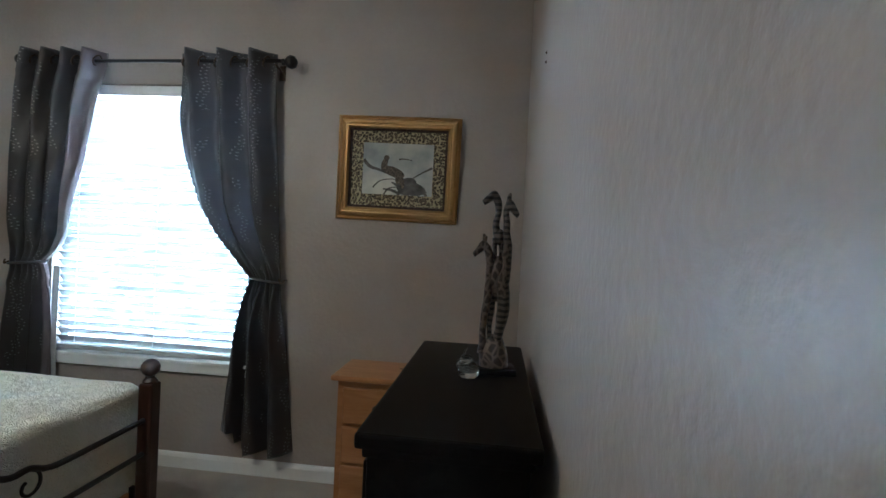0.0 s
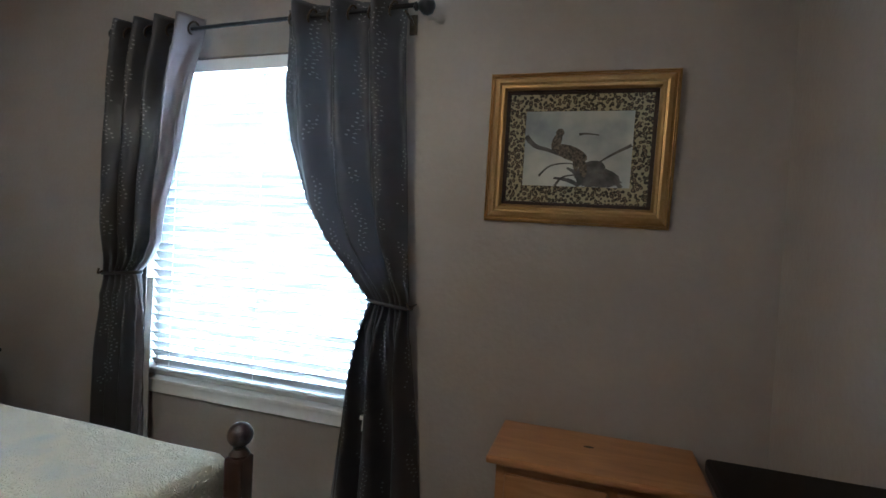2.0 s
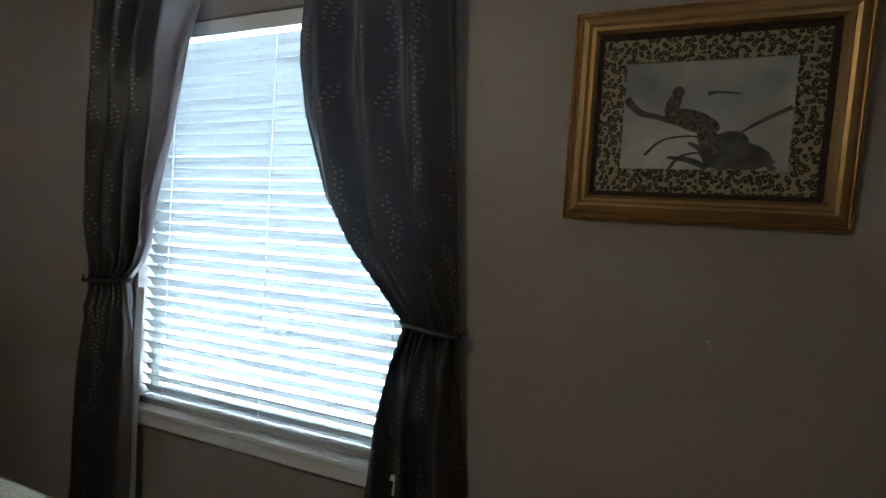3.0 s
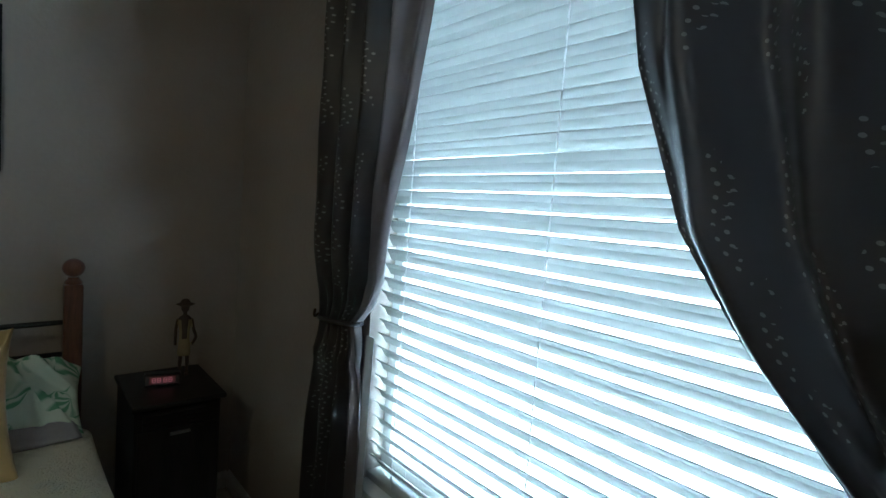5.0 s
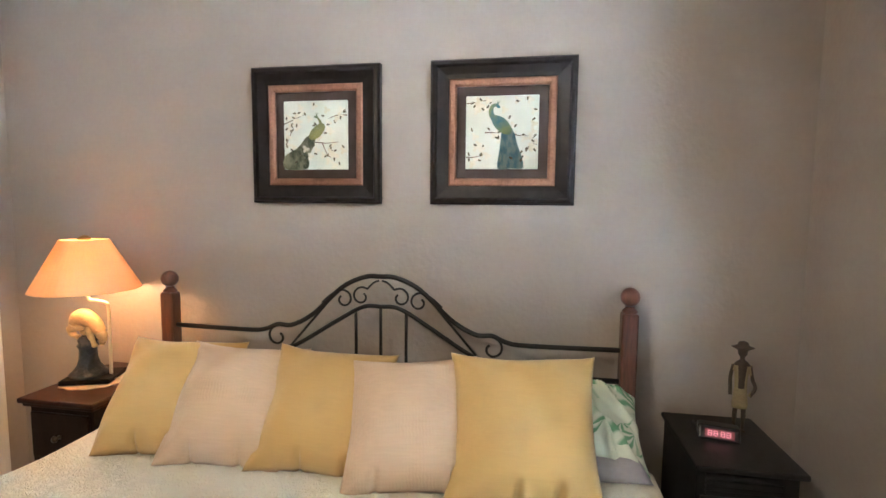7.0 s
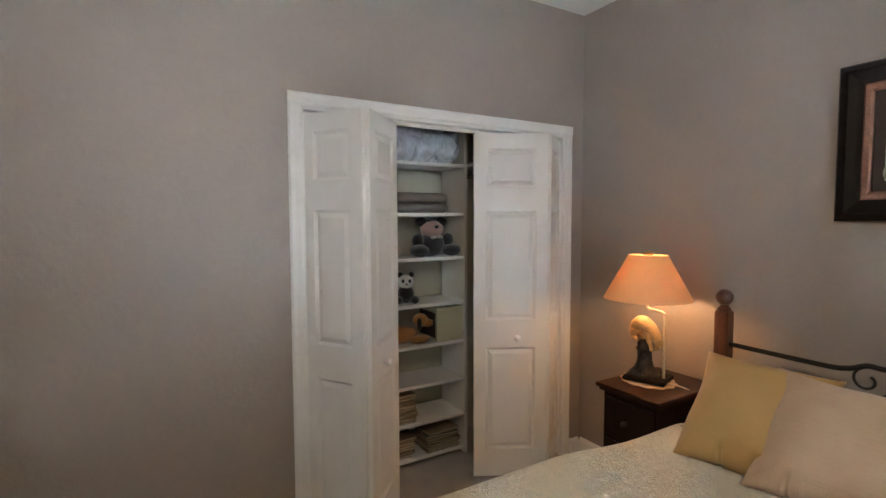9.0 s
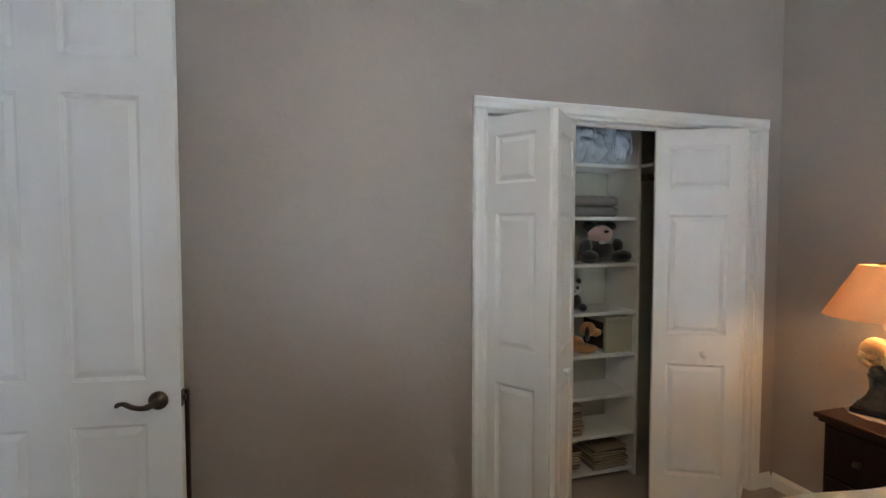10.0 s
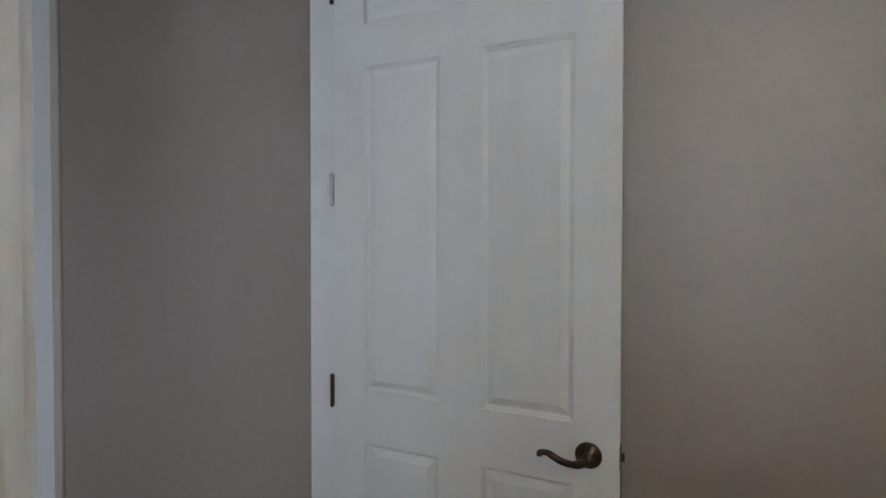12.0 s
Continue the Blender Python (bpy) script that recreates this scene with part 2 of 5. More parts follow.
bb = bmesh.new()
baseboard(bb, XW, YN, XE, YN, 0, -1)
baseboard(bb, XW, YS + 0.0145, XW, YN - 0.0145, 1, 0)
baseboard(bb, XW + 0.0145, YS, CX0 - 0.07, YS, 0, 1)
baseboard(bb, CX1 + 0.07, YS, XE, YS, 0, 1)
baseboard(bb, XE, DY1 + 0.07, XE, YN - 0.0145, -1, 0)
structure("baseboard", bb, TRIM, "white painted baseboard along the walls", "baseboard")


def casing(bm, a, b, w, nrm, across, proud=0.016):
    """A door casing board from a to b, w wide towards across, with a stepped face."""
    a, b, nrm, across = Vector(a), Vector(b), Vector(nrm), Vector(across)
    prof = [(0, 0), (0, 0.010), (0.010, proud), (w * 0.55, proud * 0.85), (w * 0.85, proud), (w, proud * 0.6), (w, 0)]
    p = [bm.verts.new(a + across * u + nrm * (v + 0.0006)) for u, v in prof]
    q = [bm.verts.new(b + across * u + nrm * (v + 0.0006)) for u, v in prof]
    for i in range(len(prof)):
        j = (i + 1) % len(prof)
        bm.faces.new((p[i], p[j], q[j], q[i]))
    bm.faces.new(p)
    bm.faces.new(q[::-1])


ct = bmesh.new()
casing(ct, (CX1, YS, 0), (CX1, YS, CZ), 0.06, (0, 1, 0), (1, 0, 0))
casing(ct, (CX0, YS, 0), (CX0, YS, CZ), 0.06, (0, 1, 0), (-1, 0, 0))
casing(ct, (CX0 - 0.06, YS, CZ), (CX1 + 0.06, YS, CZ), 0.06, (0, 1, 0), (0, 0, 1))
box(ct, CX1 - 0.012, CX1 - 0.0005, YS - TH, YS + 0.004, 0, CZ - 0.001)
box(ct, CX0 + 0.0005, CX0 + 0.012, YS - TH, YS + 0.004, 0, CZ - 0.001)
box(ct, CX0 + 0.012, CX1 - 0.012, YS - TH, YS + 0.004, CZ - 0.013, CZ - 0.001)
box(ct, CX0 + 0.012, CX1 - 0.012, YS - 0.075, YS - 0.045, CZ - 0.030, CZ - 0.0135)
structure("trim_closet", ct, TRIM, "white painted casing round the closet opening", "trim")
dt = bmesh.new()
casing(dt, (XE, DY1, 0), (XE, DY1, DZ), 0.06, (-1, 0, 0), (0, 1, 0))
casing(dt, (XE, DY0 - 0.034, DZ), (XE, DY1 + 0.06, DZ), 0.06, (-1, 0, 0), (0, 0, 1))
box(dt, XE - 0.004, XE + TE + 0.004, DY0 - 0.0195, DY0, 0, DZ)
box(dt, XE - 0.004, XE + TE + 0.004, DY1 - 0.015, DY1 - 0.0005, 0, DZ)
box(dt, XE - 0.004, XE + TE + 0.004, DY0, DY1 - 0.015, DZ - 0.016, DZ - 0.0005)
structure("trim_door", dt, TRIM, "white painted door jamb and casing", "trim")
ht = bmesh.new()
casing(ht, (1.335, YS, 0), (1.335, YS, 2.45), 0.20, (0, 1, 0), (1, 0, 0), 0.03)
box(ht, 1.5355, 1.60, YS + 0.0006, YS + 0.02, 0, 2.45)
structure("trim_hall", ht, TRIM, "white painted door casing out in the hall", "trim")

# ---- window, blind and curtains ----
window = base("window_1", pose((WX0 + WX1) / 2, YN + 0.09, WZ0), "white vinyl window with a wooden sill", "window", kind="structure")
WW, WH = WX1 - WX0, WZ1 - WZ0
part("window_frame", boxes((-WW / 2 + 0.001, -WW / 2 + 0.045, -0.01, 0.028, 0.009, WH - 0.001), (WW / 2 - 0.045, WW / 2 - 0.001, -0.01, 0.028, 0.009, WH - 0.001),
                           (-WW / 2 + 0.045, WW / 2 - 0.045, -0.01, 0.028, 0.009, 0.075), (-WW / 2 + 0.045, WW / 2 - 0.045, -0.01, 0.028, WH - 0.046, WH - 0.001)), VINYL, window)
for z0, z1 in ((0.075, WH - 0.046),):
    pane = part("pane", boxes((-WW / 2 + 0.045, WW / 2 - 0.045, 0.010, 0.014, z0, z1)), glass("clear window glass"), window)
    pane.visible_shadow = False
part("window_sill", box(bmesh.new(), -WW / 2 + 0.001, WW / 2 - 0.001, -0.105, -0.012, 0.0005, 0.008, 0.002), TRIM, window)
part("apron", boxes((-WW / 2 - 0.03, WW / 2 + 0.03, -0.108, -0.0906, -0.060, -0.010), (-WW / 2 - 0.03, WW / 2 + 0.03, -0.118, -0.0906, -0.0095, 0.010), bevel=0.003), TRIM, window)
BACK, bnt, bsh = mat("daylight glow with east fill")
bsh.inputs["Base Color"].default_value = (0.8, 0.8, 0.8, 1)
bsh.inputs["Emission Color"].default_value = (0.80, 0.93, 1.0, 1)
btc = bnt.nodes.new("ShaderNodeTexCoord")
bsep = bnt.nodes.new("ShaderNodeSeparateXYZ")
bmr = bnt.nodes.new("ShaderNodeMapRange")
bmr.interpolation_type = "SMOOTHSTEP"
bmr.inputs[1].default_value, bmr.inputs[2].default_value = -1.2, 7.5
bmr.inputs[3].default_value, bmr.inputs[4].default_value = DAYLIGHT, DAYLIGHT * 48.0   # unseen east end boosted as added fill for the headboard wall
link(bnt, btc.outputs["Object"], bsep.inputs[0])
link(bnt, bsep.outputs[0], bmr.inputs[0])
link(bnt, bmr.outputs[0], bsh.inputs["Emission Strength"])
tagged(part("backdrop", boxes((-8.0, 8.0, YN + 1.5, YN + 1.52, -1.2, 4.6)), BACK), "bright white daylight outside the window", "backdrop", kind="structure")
# unseen glowing panel, added at the hall's end to light its wall
tagged(part("hall_fill_panel", boxes((0.66, 2.64, 1.205, 1.225, 0.0, 2.2)), glow("hall fill glow", (0.95, 0.97, 1.0), HALL_FILL)), "unseen pale glowing panel added to light the hall", "backdrop", kind="structure")

blind = base("window_blind", pose(-1.96, YN + 0.04, WZ1), "white faux-wood slatted window blind, slats half open", "blind")
part("headrail", boxes((-0.628, 0.628, -0.028, 0.03, -0.062, -0.003), bevel=0.004), TRIM, blind)
SL = bmesh.new()
prof = [(-0.025, 0.0), (-0.0125, 0.0036), (0.0, 0.0048), (0.0125, 0.0036), (0.025, 0.0), (0.025, -0.0028), (0.0, 0.0018), (-0.025, -0.0028)]
ends = [[SL.verts.new((x, y, z)) for y, z in prof] for x in (-0.625, 0.625)]
for i in range(8):
    SL.faces.new((ends[0][i], ends[0][(i + 1) % 8], ends[1][(i + 1) % 8], ends[1][i]))
SL.faces.new(ends[0])
SL.faces.new(ends[1][::-1])
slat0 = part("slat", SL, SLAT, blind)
PITCH = 0.0445
n_slats = int((WH - 0.062 - 0.03) / PITCH)
slat_z = [-0.062 - 0.035 - i * PITCH for i in range(n_slats)]
for i, z in enumerate(slat_z):
    s = slat0 if i == 0 else new("slat", slat0.data)
    s.parent = blind
    s.matrix_basis = pose(0, 0, z, -48 + 1.2 * math.sin(i * 2.3), 0.12 * math.sin(i * 1.7), 0)
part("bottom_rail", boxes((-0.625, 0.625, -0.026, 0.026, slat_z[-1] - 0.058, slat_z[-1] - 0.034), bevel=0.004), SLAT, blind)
for cx in (-0.49, 0.0, 0.53):
    c = bmesh.new()
    for dy in (-0.0268, 0.0268):
        tube(c, [(cx, dy, -0.06), (cx, dy, slat_z[-1] - 0.035)], 0.0008, 5)
    for i, z in enumerate(slat_z):
        tube(c, [(cx, -0.0268, z + 0.010), (cx + 0.002, -0.031, z - 0.004), (cx - 0.001, -0.0275, z - 0.018)], 0.0022, 5)
    part("ladder_cord", c, CORD, blind)


def dotted_cloth(name, colour, dots, rough=0.55):
    """Woven dark cloth with wavy rows of shiny stitched dots; UV in metres along the cloth."""
    m, nt, b = mat(name)
    uv = nt.nodes.new("ShaderNodeUVMap")
    sep = nt.nodes.new("ShaderNodeSeparateXYZ")
    link(nt, uv.outputs[0], sep.inputs[0])

    def op(kind, a, c=None, d=None):
        n = nt.nodes.new("ShaderNodeMath")
        n.operation = kind
        for i, v in enumerate((a, c, d)):
            if v is None:
                continue
            if isinstance(v, (int, float)):
                n.inputs[i].default_value = v
            else:
                link(nt, v, n.inputs[i])
        return n.outputs[0]
    u, v = sep.outputs[0], sep.outputs[1]
    row = op("MULTIPLY", op("FLOOR", op("DIVIDE", v, 0.019)), 0.019)
    wave = op("MULTIPLY", op("SINE", op("MULTIPLY", row, 44.0)), 0.016)
    drift = nt.nodes.new("ShaderNodeTexNoise")
    drift.noise_dimensions = "1D"
    drift.inputs["Scale"].default_value = 9.0
    link(nt, row, drift.inputs["W"])
    uu = op("ADD", op("ADD", u, wave), op("MULTIPLY", drift.outputs[0], 0.03))
    lane = op("DIVIDE", uu, 0.145)
    du = op("MULTIPLY", op("SUBTRACT", op("FRACT", lane), 0.5), 0.145)
    near = op("SUBTRACT", op("ABSOLUTE", du), 0.0145)
    stagger = op("MULTIPLY", op("GREATER_THAN", du, 0.0), 0.0085)
    dv = op("MULTIPLY", op("SUBTRACT", op("FRACT", op("DIVIDE", op("ADD", v, stagger), 0.019)), 0.5), 0.019)
    d2 = op("ADD", op("POWER", op("DIVIDE", near, 0.0064), 2.0), op("POWER", op("DIVIDE", dv, 0.0031), 2.0))
    tex = nt.nodes.new("ShaderNodeTexNoise")
    tex.inputs["Scale"].default_value = 7.0
    link(nt, uv.outputs[0], tex.inputs[0])
    mask = op("MULTIPLY", op("MULTIPLY", op("LESS_THAN", d2, 1.0), op("GREATER_THAN", u, 0.26)), op("GREATER_THAN", tex.outputs[0], 0.49))
    weave = nt.nodes.new("ShaderNodeTexNoise")
    weave.inputs["Scale"].default_value = 900
    mp = nt.nodes.new("ShaderNodeMapping")
    mp.inputs["Scale"].default_value = (0.15, 1, 1)
    link(nt, uv.outputs[0], mp.inputs[0])
    link(nt, mp.outputs[0], weave.inputs[0])
    mix = nt.nodes.new("ShaderNodeMix")
    mix.data_type = "RGBA"
    hem = nt.nodes.new("ShaderNodeMix")   # plain turned hem along the inner edge, its mauve-brown lightened to carry window light
    hem.data_type = "RGBA"
    hem.inputs[6].default_value = (*colour, 1)
    hem.inputs[7].default_value = (0.150, 0.122, 0.126, 1)
    link(nt, op("LESS_THAN", u, 0.26), hem.inputs[0])
    link(nt, hem.outputs[2], mix.inputs[6])
    mix.inputs[7].default_value = (*dots, 1)
    link(nt, mask, mix.inputs[0])
    link(nt, mix.outputs[2], b.inputs["Base Color"])
    link(nt, op("SUBTRACT", rough, op("MULTIPLY", mask, rough - 0.25)), b.inputs["Roughness"])
    link(nt, op("MULTIPLY", mask, 0.4), b.inputs["Metallic"])
    b.inputs["Sheen Weight"].default_value = 0.05
    bp = nt.nodes.new("ShaderNodeBump")
    bp.inputs["Strength"].default_value, bp.inputs["Distance"].default_value = 0.25, 0.0008
    link(nt, op("ADD", weave.outputs[0], op("MULTIPLY", mask, 2.0)), bp.inputs["Height"])
    link(nt, bp.outputs[0], b.inputs["Normal"])
    tr = nt.nodes.new("ShaderNodeBsdfTranslucent")
    tr.inputs[0].default_value = (0.34, 0.325, 0.33, 1)
    ms = nt.nodes.new("ShaderNodeMixShader")
    link(nt, op("MULTIPLY", op("SUBTRACT", 1.0, mask), 0.21), ms.inputs[0])
    link(nt, b.outputs[0], ms.inputs[1])
    link(nt, tr.outputs[0], ms.inputs[2])
    link(nt, ms.outputs[0], nt.nodes["Material Output"].inputs[0])
    return m


CURTAIN = dotted_cloth("charcoal curtain cloth", (0.036, 0.033, 0.036), (0.62, 0.61, 0.60), 0.36)
LINING = surface("pale curtain lining", (0.55, 0.55, 0.56), 0.8, vary=0.03, translucent=0.3)
TIECLOTH = surface("dark tieback cloth", (0.045, 0.042, 0.045), 0.5, vary=0.06, grain=160, bump=0.2)
ROD_Y, ROD_Z = YN - 0.095, 2.247


def curtain(side, inner, outer, tie_z, hem, folds):
    """side: +1 if the inner edge is towards smaller x. inner, outer: tables of (z, x)."""
    cx = lerp(outer, 2.3)
    e = base("curtain", pose(cx, ROD_Y, 0), "charcoal grey grommet curtain with stitched dots, tied back", "curtain", "curtains at the window")
    bm = bmesh.new()
    uvl = bm.loops.layers.uv.new("UVMap")
    nu, nv = 132, 110
    ztop = ROD_Z + 0.055
    rows = []
    for j in range(nv + 1):
        f = j / nv
        row = []
        for i in range(nu + 1):
            u = i / nu
            zb = hem(u)
            z = ztop + (zb - ztop) * f
            xi, xo = lerp(inner, z), lerp(outer, z)
            squeeze = math.exp(-((z - tie_z) / 0.16) ** 2)
            tieup = max(0.0, 1 - abs(z - tie_z) / 0.9)
            ph = 2 * math.pi * folds * u + 0.7 * math.sin(3.1 * u + 2.2 * z) * (1 if z < ROD_Z - 0.1 else 0.3)
            flat = min(1.0, 0.16 + max(0.0, u - 0.09) / 0.13)
            amp = 0.047 * (1 - 0.55 * squeeze) * (1 - 0.25 * tieup) * (flat + (1 - flat) * max(0.0, min(1.0, (z - ROD_Z + 0.25) / 0.2)))
            if z < tie_z:
                amp *= 0.75 + 0.5 * (tie_z - z)
            y = amp * math.cos(ph) + (0.008 * math.sin(2 * ph + 5 * z) ) * (1 - squeeze) + 0.012 * squeeze * math.sin(3 * ph)
            y += 0.006 * noise.noise(Vector((u * 9, z * 5, side * 3)))
            y += 0.045 * max(squeeze, 0.8 * min(1.0, max(0.0, (tie_z - z) / 0.15)))
            sway = 0.012 * math.sin(ph * 1.0 + 1.3) * (1 - squeeze)
            uw = u ** (1 + 0.5 * tieup)
            x = xi + (xo - xi) * uw + sway * min(1, 8 * u, 8 * (1 - u))
            row.append((bm.verts.new((x - cx, y, z)), u * 1.25 + (0.3 if side > 0 else 0.0), z))
        rows.append(row)
    for a, b in zip(rows, rows[1:]):
        for i in range(nu):
            f4 = [a[i], a[i + 1], b[i + 1], b[i]]
            face = bm.faces.new([q[0] for q in f4])
            for lp, q in zip(face.loops, f4):
                lp[uvl].uv = (q[1], q[2])
    cloth = part("panel", bm, CURTAIN, e, smooth=True)
    so = cloth.modifiers.new("thick", "SOLIDIFY")
    so.thickness = 0.0016
    # tieback: a cord round the gathered cloth, fixed to a hook on the wall
    xi, xo = lerp(inner, tie_z) - cx, lerp(outer, tie_z) - cx
    ring = []
    mid, half = (xi + xo) / 2, abs(xo - xi) / 2 + 0.008
    for k in range(33):
        a = 2 * math.pi * k / 32
        ring.append((mid + half * math.cos(a), 0.046 + 0.036 * math.sin(a), tie_z + 0.012 * math.cos(a) * side * -1))
    part("tieback", tube(bmesh.new(), ring, 0.0075, 8, 1.0), TIECLOTH, e, "dark cloth tieback", smooth=True)
    part("tieback_hook", tube(bmesh.new(), spline([(xo + side * 0.01, 0.093, tie_z + 0.0), (xo + side * 0.015, 0.05, tie_z), (xo + side * 0.01, 0.02, tie_z - 0.01), (xo, 0.015, tie_z + 0.015)], 6), 0.005), BRONZE, e)
    for k in range(int(2 * folds)):
        u = (k + 0.5) / (2 * folds)
        gx = lerp(inner, ROD_Z) + (lerp(outer, ROD_Z) - lerp(inner, ROD_Z)) * u ** (1.0) - cx
        g = [(gx + 0.004 * math.sin(a) * 3, 0.026 * math.cos(a), ROD_Z + 0.026 * math.sin(a)) for a in (2 * math.pi * q / 16 for q in range(17))]
        part("grommet", tube(bmesh.new(), g, 0.0045, 6), BRONZE, e, smooth=True)
    return e


curtain(1, [(0.10, -1.505), (0.26, -1.495), (0.4, -1.477), (0.585, -1.452), (0.78, -1.433), (0.95, -1.40), (1.095, -1.358), (1.2, -1.447), (1.335, -1.555), (1.48, -1.652), (1.74, -1.745), (1.91, -1.775), (2.32, -1.80)],
        [(0.10, -1.095), (0.175, -1.10), (0.49, -1.13), (1.02, -1.178), (1.35, -1.203), (1.6, -1.22), (2.16, -1.25), (2.32, -1.253)], 1.09, lambda u: 0.25 if u < 0.22 else (0.19 if u < 0.45 else 0.15), 3)
curtain(-1, [(0.2, -2.52), (0.74, -2.53), (1.03, -2.56), (1.12, -2.595), (1.19, -2.51), (1.28, -2.44), (1.47, -2.40), (1.67, -2.35), (2.0, -2.285), (2.25, -2.24)],
        [(0.2, -2.835), (0.6, -2.825), (1.11, -2.815), (1.6, -2.805), (2.1, -2.775), (2.32, -2.74)], 1.11, lambda u: 0.17, 4)
ln = bmesh.new()
ll = [[ln.verts.new((x + 0.004 * math.sin(z * 7), YN - 0.050, z)) for x in (-2.540, -2.500)] for z in [0.2 + 0.05 * k for k in range(19)]]
for a, b in zip(ll, ll[1:]):
    ln.faces.new((a[0], a[1], b[1], b[0]))
lining = part("lining", ln, LINING, bpy.data.objects["curtain.001"], "pale lining edge")
lining.matrix_parent_inverse = bpy.data.objects["curtain.001"].matrix_basis.inverted()
lining.modifiers.new("thick", "SOLIDIFY").thickness = 0.002

rod = base("curtain_rod", pose(-1.945, ROD_Y, ROD_Z), "dark bronze curtain rod with ball finials above the window", "curtain rod")
part("pole", tube(bmesh.new(), [(-0.74, 0, -0.006), (0, 0, 0), (0.745, 0, 0.006)], 0.009, 12), IRON, rod, smooth=True)
for sx in (-1, 1):
    f = bmesh.new()
    lathe(f, [(0.010, 0), (0.017, 0.004), (0.017, 0.012), (0.012, 0.016), (0.016, 0.022), (0.030, 0.034), (0.036, 0.052), (0.030, 0.070), (0.014, 0.082), (0.002, 0.085)], 20)
    bmesh.ops.transform(f, matrix=pose(sx * 0.735, 0, 0, 0, sx * 90, 0), verts=f.verts)
    part("finial", f, IRON, rod, smooth=True)
    k = bmesh.new()
    tube(k, [(sx * 0.70, 0.0, -0.014), (sx * 0.70, 0.05, -0.02), (sx * 0.70, 0.09, -0.03)], 0.006)
    box(k, sx * 0.70 - 0.016, sx * 0.70 + 0.016, 0.085, 0.0945, -0.07, 0.01, 0.002)
    part("bracket", k, BRONZE, rod)


# ---- pictures ----
def ring_frame(w, h, prof):
    """A mitred frame: prof is a list of (distance in from the outer edge, height off the wall). Local x across, z up, -y off the wall."""
    bm = bmesh.new()
    loops = []
    for d, o in prof:
        x, z = w / 2 - d, h / 2 - d
        loops.append([bm.verts.new((sx * x, -o, sz * z)) for sx, sz in ((-1, -1), (1, -1), (1, 1), (-1, 1))])
    for a, b in zip(loops, loops[1:] + loops[:1]):
        for i in range(4):
            bm.faces.new((a[i], a[(i + 1) % 4], b[(i + 1) % 4], b[i]))
    return bm


def sheet(w, h, o, t=0.002):
    return boxes((-w / 2, w / 2, -o, -o + t, -h / 2, h / 2))


def patch(bm, pts, o, t=0.0006):
    """A flat painted shape: a thin prism over a closed outline in x, z."""
    a = [bm.verts.new((x, -o, z)) for x, z in pts]
    b = [bm.verts.new((x, -o - t, z)) for x, z in pts]
    n = len(pts)
    for i in range(n):
        bm.faces.new((a[i], a[(i + 1) % n], b[(i + 1) % n], b[i]))
    bm.faces.new(b[::-1])
    bm.faces.new(a)


def stroke(bm, pts, o, w):
    """A painted line with tapering width."""
    p = spline([(x, z, 0) for x, z in pts], 5)
    n = len(p)
    left, right = [], []
    for i, q in enumerate(p):
        d = (p[min(i + 1, n - 1)] - p[max(i - 1, 0)]).normalized()
        r = w * (1 - 0.75 * i / n) / 2
        left.append((q.x - d.y * r, q.y + d.x * r))
        right.append((q.x + d.y * r, q.y - d.x * r))
    patch(bm, left + right[::-1], o)


def blob(cx, cz, rx, rz, turn=0.0, n=14):
    c, s = math.cos(turn), math.sin(turn)
    return [(cx + rx * math.cos(a) * c - rz * math.sin(a) * s, cz + rx * math.cos(a) * s + rz * math.sin(a) * c) for a in (2 * math.pi * k / n for k in range(n))]


def leopard_mat():
    m, nt, b = mat("leopard print mat")
    tc = nt.nodes.new("ShaderNodeTexCoord")
    v = nt.nodes.new("ShaderNodeTexVoronoi")
    v.feature = "F1"
    v.inputs["Scale"].default_value = 82
    n = nt.nodes.new("ShaderNodeTexNoise")
    n.inputs["Scale"].default_value = 80
    link(nt, tc.outputs["Object"], n.inputs[0])
    mx = nt.nodes.new("ShaderNodeVectorMath")
    mx.operation = "MULTIPLY_ADD"
    mx.inputs[1].default_value = (0.007, 0.007, 0.007)
    link(nt, n.outputs["Color"], mx.inputs[0])
    link(nt, tc.outputs["Object"], mx.inputs[2])
    link(nt, mx.outputs[0], v.inputs[0])
    r = nt.nodes.new("ShaderNodeValToRGB")
    e = r.color_ramp.elements
    e[0].position, e[0].color = 0.0, (0.20, 0.14, 0.075, 1)
    e[1].position, e[1].color = 0.22, (0.20, 0.14, 0.075, 1)
    for p, c in ((0.30, (0.028, 0.021, 0.014, 1)), (0.50, (0.028, 0.021, 0.014, 1)), (0.58, (0.36, 0.30, 0.17, 1))):
        q = e.new(p)
        q.color = c
    link(nt, v.outputs["Distance"], r.inputs[0])
    link(nt, r.outputs[0], b.inputs["Base Color"])
    b.inputs["Roughness"].default_value = 0.7
    return m


